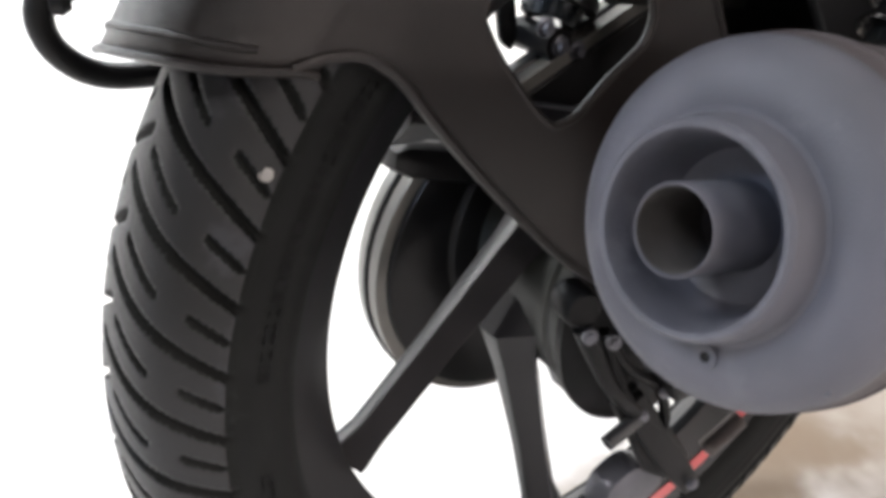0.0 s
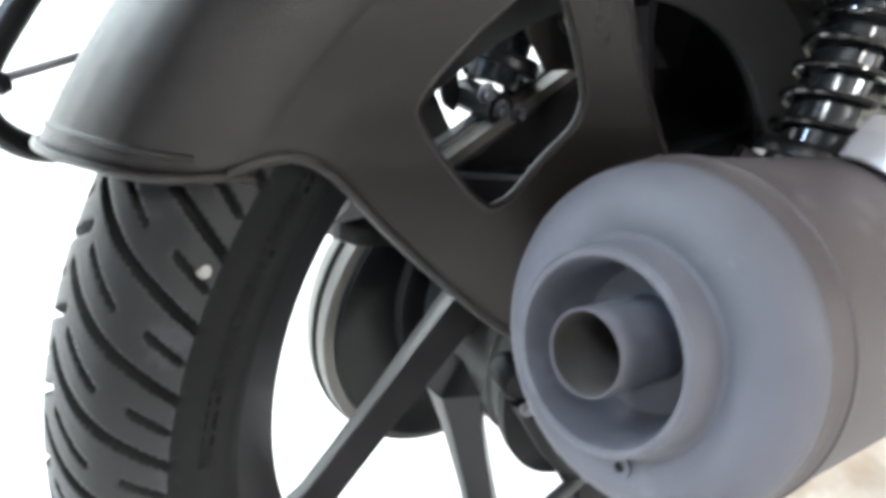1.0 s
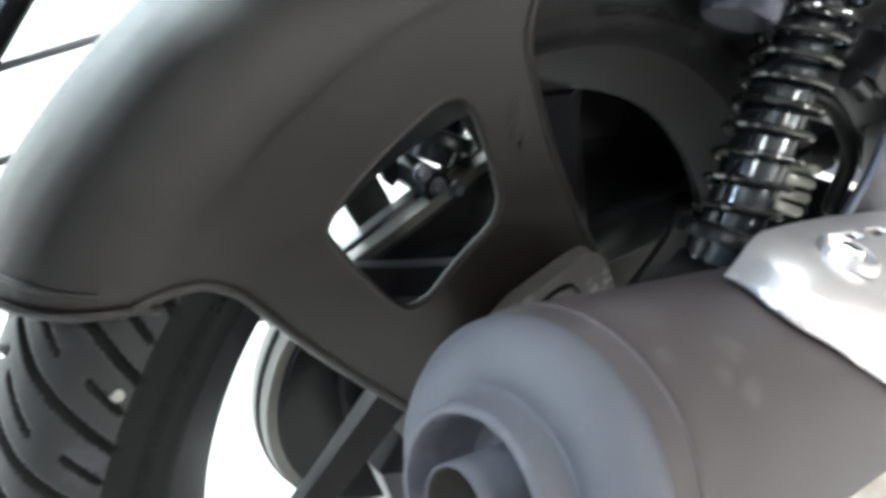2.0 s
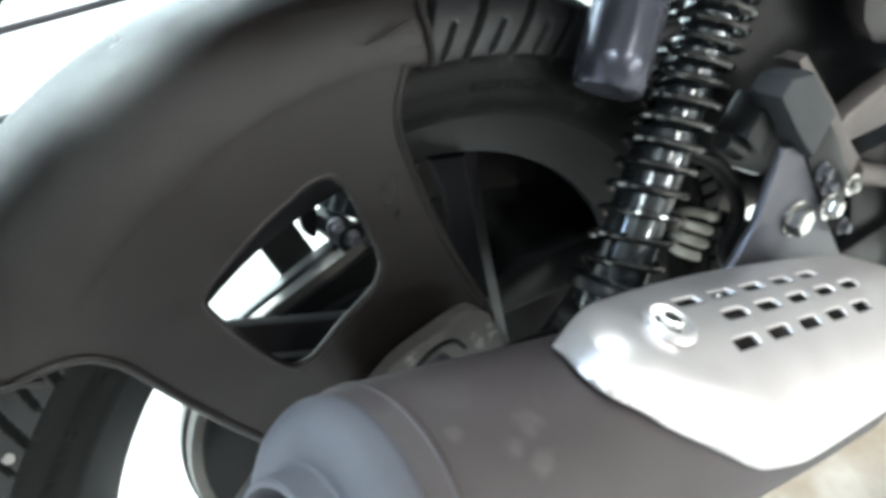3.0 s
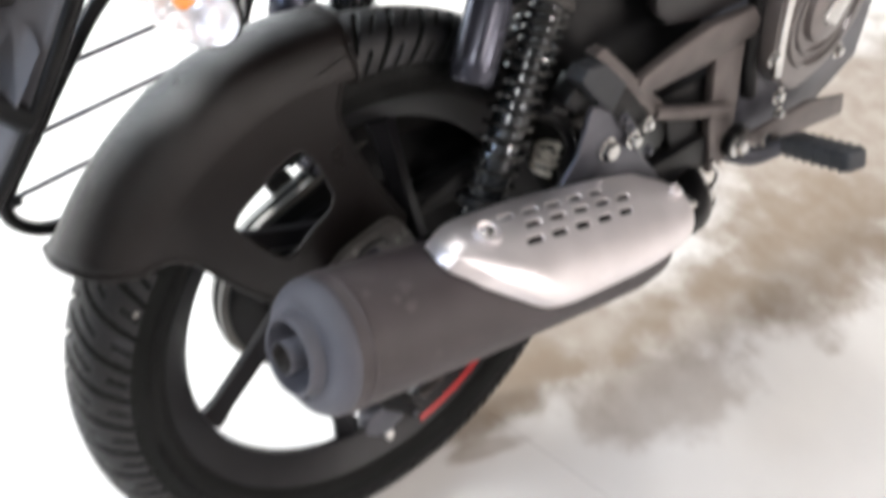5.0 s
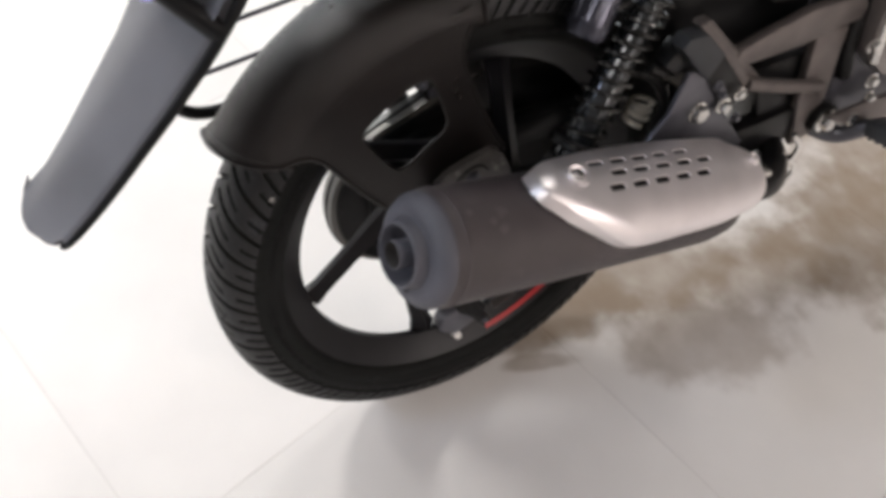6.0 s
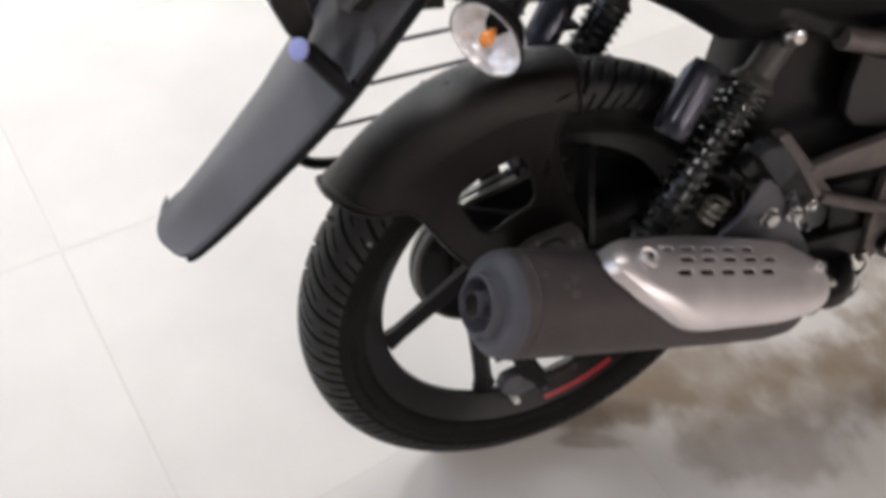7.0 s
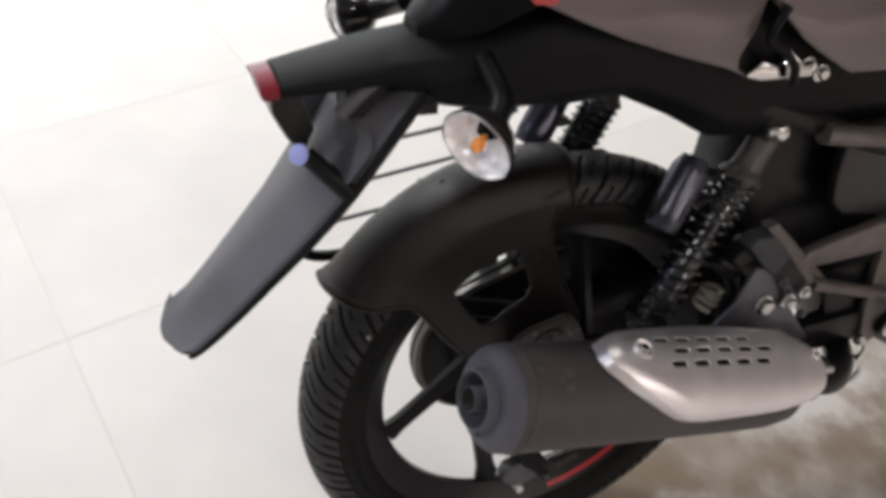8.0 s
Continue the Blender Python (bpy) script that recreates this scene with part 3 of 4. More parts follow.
def build_muffler():
    body = lathe([(-0.048, 0.0), (-0.048, 0.0508), (-0.046, 0.0515), (-0.041, 0.0520), (-0.0395, 0.0527), (-0.037, 0.0530), (0.10, 0.0538), (0.19, 0.0535), (0.26, 0.0535), (0.32, 0.0525), (0.352, 0.0480),
                  (0.368, 0.040), (0.387, 0.028), (0.395, 0.021), (0.43, 0.019), (0.43, 0.0)], MUF_O, MUF_A, 96)
    muffler = part("muffler", body, HEAT_PAINT, bike, "dusty charcoal muffler with a silver heat shield")
    cap = lathe([(-0.046, 0.0), (-0.046, 0.0505), (-0.0480, 0.0516), (-0.0505, 0.0515), (-0.0535, 0.0503), (-0.0575, 0.0475), (-0.0605, 0.0435), (-0.0622, 0.0390), (-0.0626, 0.0350),
                 (-0.0621, 0.0322), (-0.0628, 0.0310), (-0.0650, 0.0302), (-0.0700, 0.0297), (-0.0728, 0.0291), (-0.0740, 0.0279), (-0.0737, 0.0265), (-0.0718, 0.0255), (-0.060, 0.0240),
                 (-0.053, 0.0232), (-0.0500, 0.0215), (-0.0485, 0.0180), (-0.048, 0.012), (-0.048, 0.0)], MUF_O, MUF_A, 96)
    part("end_cap", cap, CAP_PAINT_LIT, muffler, "dusty end cap with cool light put into its colour", smooth=32)
    part("weld_seam", lathe([(-0.0385, 0.0525), (-0.0375, 0.0536), (-0.0355, 0.0538), (-0.034, 0.0528)], MUF_O, MUF_A, 96), HEAT_PAINT, muffler)
    o = MUF_O - MUF_1 * 0.001
    pipe = lathe([(-0.047, 0.0132), (-0.052, 0.0126), (-0.0778, 0.0124), (-0.0784, 0.0120), (-0.0776, 0.0114)], o, MUF_A, 56)
    part("tail_pipe", pipe, CAP_PAINT_LIT, muffler, "thin-walled grey outlet pipe")
    part("pipe_bore", lathe([(-0.0776, 0.0114), (-0.076, 0.0112), (-0.030, 0.0112), (-0.030, 0.0)], o, MUF_A, 40), BORE_STEEL, muffler, "dull brown-grey pipe bore")
    part("baffle", lathe([(-0.034, 0.0), (-0.034, 0.0110), (-0.0335, 0.0110), (-0.0335, 0.0)], o, MUF_A, 24), BORE_STEEL, muffler, "dull brown-grey inner wall")
    # drain hole with its dimple, and the small rivets
    for u, v, s, r, hole in ((0.0116, -0.0325, -0.0628, 0.0036, True), (0.0405, -0.0275, -0.0545, 0.0016, False)):
        c = MUF_O + MUF_1 * u + MUF_2 * v
        if hole:
            part("drain_dimple", lathe([(s + 0.001, 0.0), (s + 0.001, r), (s - 0.0006, r * 0.98), (s - 0.0006, 0.0016), (s + 0.001, 0.0013)], c, MUF_A, 24), CAP_PAINT_LIT, muffler)
            # black disc paints the shade inside the hole
            part("drain_hole", lathe([(s - 0.0003, 0.0), (s - 0.0003, 0.0016), (s + 0.0005, 0.0016)], c, MUF_A, 16), DEEP_BLACK, muffler, "small black disc in place of the drain hole's shade")
        else:
            part("rivet", lathe([(s, r), (s - 0.0008, r * 0.8), (s - 0.0012, 0)], c, MUF_A, 12), DARK_METAL, muffler)
    # heat shield: a curved plate with turned-in edges and three rows of slots
    build_heat_shield(muffler)
    clamp = lathe([(0.395, 0.0225), (0.395, 0.027), (0.418, 0.027), (0.418, 0.0225)], MUF_O, MUF_A, 32, close=True)
    clamp = box(0.012, 0.03, 0.014, Matrix.Translation(on_muffler(0.407, 75, 0.032)), 0.002, clamp)
    part("clamp", clamp, BLACK, muffler)
    part("clamp_bolt", tube([on_muffler(0.392, 60, 0.036), on_muffler(0.425, 60, 0.036)], 0.005, 8, steps=1), CHROME, muffler)
    pts = [MUF_O + MUF_A * 0.42, MUF_O + MUF_A * 0.47, Vector((0.125, 0.395, 0.300)), Vector((0.05, 0.47, 0.285)), Vector((0.0, 0.60, 0.275)), Vector((0.0, 0.80, 0.27))]
    part("exhaust_pipe", tube(pts, 0.019, 20), BLACK, muffler, "black exhaust pipe running forward")
    return muffler


SHIELD_EDGE = [(0.049, 97), (0.0440, 78), (0.0475, 64), (0.061, 52.5), (0.076, 41), (0.105, 25), (0.132, 11.5), (0.150, 5.5), (0.170, 3.5), (0.215, 4.5),
               (0.270, 6.5), (0.300, 9), (0.345, 17), (0.368, 29), (0.377, 47), (0.377, 66), (0.367, 84), (0.352, 97)]


SHIELD_SCALE = 820.0


def shield_line():
    """The shield's outer edge as a smooth line: metres along, and degrees round over SHIELD_SCALE."""
    edge = [Vector((s, a / SHIELD_SCALE, 0)) for s, a in SHIELD_EDGE]
    return rounded(edge, 5)


def to_line(p, line):
    """The distance from p to a broken line."""
    best = 1.0
    for a, b in zip(line, line[1:]):
        d = b - a
        t = max(0, min(1, (p - a).dot(d) / max(d.length_squared, 1e-12)))
        best = min(best, (a + d * t - p).length)
    return best


SHIELD_LIP = 0.0078


def shield_rise(near):
    """How far out the shield stands, by the distance from its edge: a turned-down lip, a crease, then a low crown."""
    t, c = min(1.0, near / SHIELD_LIP), max(0.0, min(1.0, (near - SHIELD_LIP) / 0.018))
    return 0.0562 + 0.0098 * t + 0.0050 * (1 - (1 - c) ** 2)


def build_heat_shield(muffler):
    bm = bmesh.new()
    line = shield_line()
    # the crease: the edge moved inwards by the lip's width
    crease = []
    for i, p in enumerate(line):
        d = (line[min(i + 1, len(line) - 1)] - line[max(i - 1, 0)]).normalized()
        crease.append(p + Vector((-d.y, d.x, 0)) * SHIELD_LIP)
    x0, x1 = crease[0].x, crease[-1].x
    top = [Vector((x1 - (x1 - x0) * k / 24, crease[0].y + 0.016 * math.sin(math.pi * k / 24), 0)) for k in range(1, 24)]
    loops = [crease + top]
    for ang, s0, step in ((62, 0.134, 0.032), (74.5, 0.146, 0.0322), (86.5, 0.126, 0.031)):
        for k in range(5):
            c = Vector((s0 + step * k, ang / SHIELD_SCALE, 0))
            hw, hh, cr = 0.0102, 0.0031, 0.0016
            ring = []
            for qx, qy, t0 in ((1, 1, 0), (-1, 1, 90), (-1, -1, 180), (1, -1, 270)):
                for t in (0, 45, 90):
                    ring.append(c + Vector((qx * (hw - cr) + cr * math.cos(radians(t0 + t)), qy * (hh - cr) + cr * math.sin(radians(t0 + t)), 0)))
            loops.append(ring)
    edges = []
    for lp in loops:
        vs = [bm.verts.new(p) for p in lp]
        edges += [bm.edges.new((vs[i], vs[(i + 1) % len(vs)])) for i in range(len(vs))]
        if lp is loops[0]:
            inner = vs[:len(crease)]
    bmesh.ops.triangle_fill(bm, edges=edges, use_beauty=True)
    outer = [bm.verts.new(p) for p in line]
    for i in range(len(line) - 1):
        bm.faces.new((outer[i], outer[i + 1], inner[i + 1], inner[i]))
    # cut into small cells so that the plate bends round the muffler
    for k in range(1, 60):
        bmesh.ops.bisect_plane(bm, geom=bm.verts[:] + bm.edges[:] + bm.faces[:], plane_co=(0, 0.002 + 0.134 * k / 60, 0), plane_no=(0, 1, 0))
    for k in range(1, 110):
        bmesh.ops.bisect_plane(bm, geom=bm.verts[:] + bm.edges[:] + bm.faces[:], plane_co=(0.038 + 0.342 * k / 110, 0, 0), plane_no=(1, 0, 0))
    for v in bm.verts:
        v.co = on_muffler(v.co.x, v.co.y * SHIELD_SCALE, shield_rise(to_line(v.co, line)))
    ob = part("heat_shield", bm, SILVER, muffler, "perforated brushed silver heat shield", smooth=24)
    m = ob.modifiers.new("thickness", "SOLIDIFY")
    m.thickness, m.offset = 0.0022, -1
    # oval boss with its screw, and the front screw
    for s, ang, r in ((0.092, 76, 0.0125), (0.352, 66, 0.007)):
        c = on_muffler(s, ang, 0.0712)
        n = (on_muffler(s, ang, 1) - on_muffler(s, ang, 0)).normalized()
        ring = lathe([(0, r), (0.003, r * 0.95), (0.004, r * 0.82), (0.002, r * 0.66), (-0.001, r * 0.6)], c, n, 28)
        part("boss", ring, SILVER, muffler)
        part("screw", bolt(c, n, r * 0.4, 0.005, washer=1.3), CHROME, muffler)


muffler = build_muffler()


# ---- the fender that hugs the tyre ----
def build_fender():
    """A crowned sweep over the tyre whose right wall runs down into a plate with a window."""
    front, steps = 92.0, 42
    # x, radius, and where the rear edge stands (degrees up from straight back)
    section = [(-0.0618, 0.272, 41.0), (-0.0612, 0.2844, 37.5), (-0.0588, 0.2932, 35.8), (-0.0553, 0.3007, 35.3), (-0.0503, 0.3078, 35.2), (-0.0441, 0.3140, 35.3), (-0.0370, 0.3190, 35.5), (-0.0290, 0.3227, 35.8),
               (-0.0200, 0.3248, 36.1), (-0.010, 0.3254, 36.4), (0.002, 0.3246, 36.8), (0.015, 0.3220, 37.4), (0.0270, 0.3178, 38.0), (0.0355, 0.3113, 38.6), (0.0407, 0.3040, 39.2), (0.0436, 0.2975, 39.8),
               (0.0452, 0.2915, 40.5), (0.0460, 0.2870, 41.2), (0.0464, 0.2835, 41.6), (0.04635, 0.2805, 41.8), (0.0461, 0.2785, 41.9), (0.0458, 0.2770, 42.0)]
    bm = bmesh.new()
    rows = []
    for k in range(steps + 1):
        row = []
        for x, r, start in section:
            ang = start + (front - 1.8 * min(1, max(0, (x - 0.015) / 0.025)) - start) * k / steps
            flare = max(0, 0.3215 - r) * (0.9 if r > 0.2955 else 0.6 if r > 0.29 else 0.0) * max(0, 1 - (ang - start) / 9) ** 2 * (0.75 if x < 0 else 0.12)
            lift = 0.003 * math.sin(math.pi * (ang - 34) / 57) - (0.007 + 0.005 * min(1, max(0, (r - 0.284) / 0.02))) * max(0, (ang - 62) / 30) ** 1.5
            p = wheel_point(r + flare + lift, ang, x)
            if x > 0.02:
                p.x += 0.03 * (0.50 - p.z) * min(1, (x - 0.02) / 0.02)
            row.append(bm.verts.new(p))
        rows.append(row)
    for p, q in zip(rows, rows[1:]):
        for m in range(len(section) - 1):
            bm.faces.new((p[m], p[m + 1], q[m + 1], q[m]))
    rear = [v.co.copy() for v in rows[0]]
    ridge = [p.co.lerp(q.co, 0.3) for p, q in zip(rows[1], rows[2])][1:-6]
    nose = [v.co.copy() for v in rows[-1]]
    fender = part("rear_fender", bm, PLASTIC, bike, "matte black grained plastic tyre hugger")
    m = fender.modifiers.new("thickness", "SOLIDIFY")
    m.thickness, m.offset = 0.003, -1
    # the right wall: plate with a rounded window
    lower = [(-0.2160, 0.4955), (-0.204, 0.4965), (-0.190, 0.4945), (-0.180, 0.488), (-0.172, 0.4795), (-0.155, 0.4535), (-0.129, 0.418), (-0.100, 0.382),
             (-0.075, 0.356), (-0.052, 0.340), (-0.030, 0.342), (0.000, 0.372), (0.022, 0.412), (0.027, 0.424), (0.022, 0.434), (0.011, 0.455), (-0.005, 0.490), (-0.017, 0.525), (-0.0225, 0.545), (-0.023, 0.558),
             (-0.019, 0.570), (-0.015, 0.579)]
    arc = [tuple(wheel_point(0.2815, 89.5 - (89.5 - 42.2) * k / 30))[1:] for k in range(31)]
    window = [(-0.1365, 0.4975), (-0.129, 0.507), (-0.102, 0.5245), (-0.075, 0.5375), (-0.062, 0.5375), (-0.0535, 0.527), (-0.0455, 0.503), (-0.0392, 0.480),
              (-0.045, 0.4675), (-0.068, 0.4555), (-0.086, 0.4425), (-0.099, 0.4415), (-0.110, 0.453), (-0.127, 0.4785)]
    window = smooth_outline(window, 2)
    outline = lower + arc
    wall = plate(outline, 0.0430, 0.0462, 0.0, holes=(window,), slope=0.03, zref=0.50)
    part("side_wall", wall, PLASTIC, fender, smooth=35)
    line = rounded([(0.0455 + 0.03 * (0.50 - z), y, z) for y, z in lower], 3)
    part("lower_bead", tube(line, 0.0026, 8, steps=1), PLASTIC, fender)
    line = [(0.0445 + 0.03 * (0.50 - z), y, z) for y, z in window]
    part("window_bead", tube(line, 0.0022, 8, steps=1, closed=True), PLASTIC, fender)
    part("nose_bead", tube(nose, 0.0022, 8, steps=2), PLASTIC, fender)
    part("rear_bead", tube(rear, 0.0019, 8, steps=2), PLASTIC, fender)
    part("rear_ridge", tube(ridge, 0.0013, 8, steps=2), PLASTIC, fender)
    part("dimple", lathe([(0, 0), (0.0, 0.0035), (0.0012, 0.003), (0.0012, 0)], wheel_point(0.3195, 63.5, -0.039), wheel_point(1, 63.5, -0.25) - Vector((0, 0, HUB)), 16), BLACK, fender)
    # added plate that blocks the bright floor behind the wheel; its bolt stands for a fleck
    part("blocking_plate", plate([(0.012, 0.585), (0.014, 0.478), (0.030, 0.452), (0.160, 0.425), (0.178, 0.500), (0.150, 0.545), (0.095, 0.580)], -0.058, -0.055, 0), PLASTIC, fender)
    part("fleck_bolt", bolt((-0.055, 0.046, 0.480), (1, 0, 0.3), 0.0060, 0.006), CHROME, fender)
    # ridge on the front shoulder
    part("shoulder_rib", tube([(0.0450, -0.036, 0.594), (0.0446, -0.026, 0.5955), (0.0430, -0.012, 0.599)], (0.0005, 0.0014), 8), PLASTIC, fender)
    return fender


fender = build_fender()


def build_swingarm():
    arm = [(-0.050, 0.290), (-0.055, 0.306), (-0.044, 0.320), (0.06, 0.338), (0.30, 0.352), (0.48, 0.352), (0.48, 0.302), (0.30, 0.300), (0.05, 0.290)]
    swing = part("swingarm", plate(arm, 0.072, 0.098, 0.004), BLACK, bike, "satin black steel swingarm")
    part("left_arm", plate([(-0.118, 0.385), (-0.130, 0.394), (-0.128, 0.405), (-0.118, 0.406), (-0.0925, 0.3965), (-0.05, 0.383), (0.10, 0.365), (0.48, 0.352), (0.48, 0.302), (0.10, 0.325), (-0.05, 0.357), (-0.07, 0.366)], -0.068, -0.044, 0.005), BLACK, swing)
    # bracket for the damper and fender behind the muffler
    b = plate([(-0.066, 0.420), (-0.046, 0.424), (0.012, 0.434), (0.026, 0.405), (0.06, 0.40), (0.10, 0.39), (0.12, 0.34), (-0.01, 0.325), (-0.06, 0.36)], 0.064, 0.070, 0.002)
    part("damper_bracket", b, BLACK, swing)
    wedge = plate(smooth_outline([(-0.072, 0.424), (-0.052, 0.4375), (-0.028, 0.4425), (-0.002, 0.4480), (0.011, 0.4365), (0.024, 0.404), (0.005, 0.392), (-0.018, 0.405), (-0.040, 0.412)], 3), 0.062, 0.0715, 0.002)
    part("bracket_wedge", wedge, BRACKET, swing, "worn grey-brown bracket")
    # black tube laid on the wedge in place of the slot's shade
    part("bracket_slot_dark", tube([(0.0715, -0.048, 0.4195), (0.0715, -0.034, 0.4315), (0.0715, -0.018, 0.4330), (0.0715, -0.009, 0.4240)], 0.0016, 8), BLACK, swing)
    part("bracket_bolt", bolt((0.0715, -0.026, 0.4190), (1, 0, 0), 0.0055, 0.005), DARK_METAL, swing)
    cross = tube([(-0.06, 0.33, 0.335), (0.09, 0.33, 0.335)], 0.024, 20, steps=1)
    part("cross_tube", cross, BLACK, swing)
    pivot = tube([(-0.10, 0.49, 0.327), (0.115, 0.49, 0.327)], 0.022, 20, steps=1)
    part("pivot", pivot, BLACK, swing)
    part("pivot_nut", bolt((0.115, 0.49, 0.327), (1, 0, 0), 0.012, 0.012), CHROME, swing)
    return swing


build_swingarm()


def build_chain_case():
    """A closed steel case round the chain on the left: a round rear end and two straight runs."""
    pts = []
    for k in range(25):
        t = radians(108 + 165 * k / 24)
        pts.append((-0.024 + 0.112 * math.cos(t), 0.293 + 0.112 * math.sin(t)))
    outline = pts + [(0.30, 0.272), (0.50, 0.335), (0.545, 0.37), (0.55, 0.44), (0.52, 0.50), (0.44, 0.515), (0.20, 0.482), (0.06, 0.4395), (0.0, 0.4190)]
    case = part("chain_case", plate(outline, -0.094, -0.070, 0.006), CASE_GREY, bike, "chain case with a black face and an edge greyed for light")
    inner = [(-0.024 + (y + 0.024) * 0.93, 0.293 + (z - 0.293) * 0.93) if y < 0.0 else (y - 0.004, z + (0.010 if z < 0.4 else -0.010)) for y, z in outline]
    part("case_face", plate(inner, -0.072, -0.066, 0.003), BLACK, case, "black pressed face of the case")
    seam = [(-0.082, y, z + 0.0004) for y, z in outline]
    part("case_seam", tube(seam, 0.0022, 6, steps=1, closed=True), BLACK, case, "dark seam round the case")
    part("case_lug", plate([(-0.023, 0.372), (0.002, 0.390), (-0.016, 0.430), (-0.036, 0.475), (-0.078, 0.475), (-0.048, 0.430)], -0.114, -0.107, 0.002), BLACK, case, "black mounting tab on the case")
    part("case_hook", plate(smooth_outline([(-0.0155, 0.450), (-0.013, 0.426), (-0.006, 0.419), (-0.001, 0.428), (-0.003, 0.455)], 3), -0.108, -0.102, 0.001), BLACK, case)
    part("case_dish", lathe([(-0.066, 0.085), (-0.061, 0.083), (-0.059, 0.076), (-0.060, 0.03), (-0.060, 0.0)], (0, 0, HUB), (1, 0, 0), 48), BLACK, case)
    return case


build_chain_case()


# ---- dampers ----
def damper(eye_size, waist):
    """A twin-tube damper: eyes, body, collar, open spring and a reservoir beside it."""
    foot, axis = Vector((0.086, 0.087, 0.410)), Vector((-0.10, 0.60, 1.0)).normalized()
    o = foot + axis * 0.012
    body = lathe([(-0.012, 0), (-0.012, 0.019), (0.0, 0.0205), (0.008, 0.0205), (0.010, 0.0178), (0.100, 0.0178), (0.104, waist), (0.196, waist), (0.20, 0.009), (0.20, 0)], o, axis, 40)
    ob = part("damper", body, DAMPER_BLACK, bike, "gas damper with a glossy black spring and a reservoir")
    e1, e2, axis = frame_of(axis)
    # the coils lie closer towards the top
    pts, n = [], 15 * 26
    for k in range(n + 1):
        turn = 14.6 * k / n
        h = 0.008 + 0.0166 * turn - 0.00026 * turn * turn
        ang = -2 * math.pi * turn
        pts.append(o + axis * h + (e1 * math.cos(ang) + e2 * math.sin(ang)) * 0.0232)
    part("spring", tube(pts, 0.0023, 8, steps=1), SPRING, ob, "glossy black coil spring")
    part("lower_seat", lathe([(0.000, 0.017), (0.000, 0.0275), (0.006, 0.028), (0.009, 0.026), (0.010, 0.017)], o, axis, 32, close=True), BLACK, ob)
    part("upper_cover", lathe([(0.196, 0.0), (0.196, 0.0235), (0.199, 0.0250), (0.203, 0.0235), (0.207, 0.0190), (0.212, 0.0172), (0.250, 0.0160), (0.262, 0.012), (0.262, 0)], o, axis, 32), BRACKET, ob, "dull grey upper damper cover")
    eye = tube([o + axis * 0.268 + Vector((-0.016, -0.012, 0)), o + axis * 0.268 + Vector((0.016, -0.012, 0))], 0.017, 20, steps=1)
    part("upper_eye", eye, BLACK, ob)
    dome = lathe([(0, 0.0), (0, 0.0125), (0.004, 0.0125), (0.008, 0.011), (0.014, 0.0075), (0.016, 0.0)], o + axis * 0.268 + Vector((0.017, -0.015, 0)), (1, 0, 0.15), 20)
    part("dome_nut", dome, CHROME, ob, "bright domed nut")
    part("lower_eye", tube([o - axis * 0.024 + Vector((-0.02, 0, 0)), o - axis * 0.024 + Vector((0.018, 0, 0))], eye_size, 20, steps=1), BLACK, ob)
    for y, z in ((0.0, 0.0), (-0.012, 0.014), (0.014, -0.006)):
        part("eye_bolt", bolt(o - axis * 0.024 + Vector((0.018, y, z)), (1, 0, 0), 0.0042, 0.006), DARK_METAL, ob)
    r_o, r_a = Vector((0.0685, 0.0975, 0.544)), Vector((-0.213, 0.632, 1)).normalized()
    can = lathe([(0.0, 0), (0.0, 0.0175), (0.003, 0.0205), (0.012, 0.0213), (0.016, 0.0220), (0.019, 0.0213), (0.070, 0.0208), (0.076, 0.0185), (0.085, 0.0150), (0.087, 0)], r_o, r_a, 40)
    part("reservoir", can, RESERVOIR, ob, "blue-grey gas reservoir")
    for s in (0.030, 0.062):
        c = r_o + r_a * s
        part("reservoir_clip", box(0.018, 0.03, 0.008, Matrix.Translation(c + Vector((0.004, 0.022, 0))), 0.002), BLACK, ob)
    return ob


damper(0.016, 0.0160)
left_damper = damper(0.0105, 0.0218)
left_damper.matrix_local = Matrix.Translation((-0.176, -0.074, 0.028))
tagged(left_damper, label="damper on the chain side with a coil spring")


# ---- the guard of thin rods on the chain side ----
def build_leg_guard():
    X = -0.14
    loop = [(0.03, 0.445), (-0.10, 0.441), (-0.20, 0.4405), (-0.241, 0.444), (-0.262, 0.455), (-0.2715, 0.474), (-0.264, 0.495), (-0.225, 0.537), (-0.185, 0.580), (-0.136, 0.628),
            (-0.09, 0.652), (-0.03, 0.665), (0.03, 0.668)]
    guard = part("leg_guard", tube([(X, y + 0.005, z + 0.002) for y, z in loop], 0.0073, 14), BLACK, bike, "black tube guard with thin cross rods")
    for y0, z0, y1, z1 in ((-0.182, 0.5875, 0.022, 0.604), (-0.228, 0.537, 0.02, 0.561), (-0.262, 0.4885, 0.02, 0.513)):
        part("guard_rod", tube([(X, y0, z0), (X, y1, z1)], 0.0026, 8, steps=1), DARK_METAL, guard)
        part("rod_joint", lathe([(-0.006, 0.0), (-0.005, 0.0045), (0.0, 0.0065), (0.005, 0.0045), (0.006, 0.0)], (X + 0.004, y0 + 0.006, z0), (0, 1, 0), 14), BLACK, guard)
    part("guard_post", tube([(X, -0.050, 0.442), (X, -0.011, 0.560), (X, 0.015, 0.608), (X, 0.055, 0.667)], 0.0050, 10), BLACK, guard)


build_leg_guard()


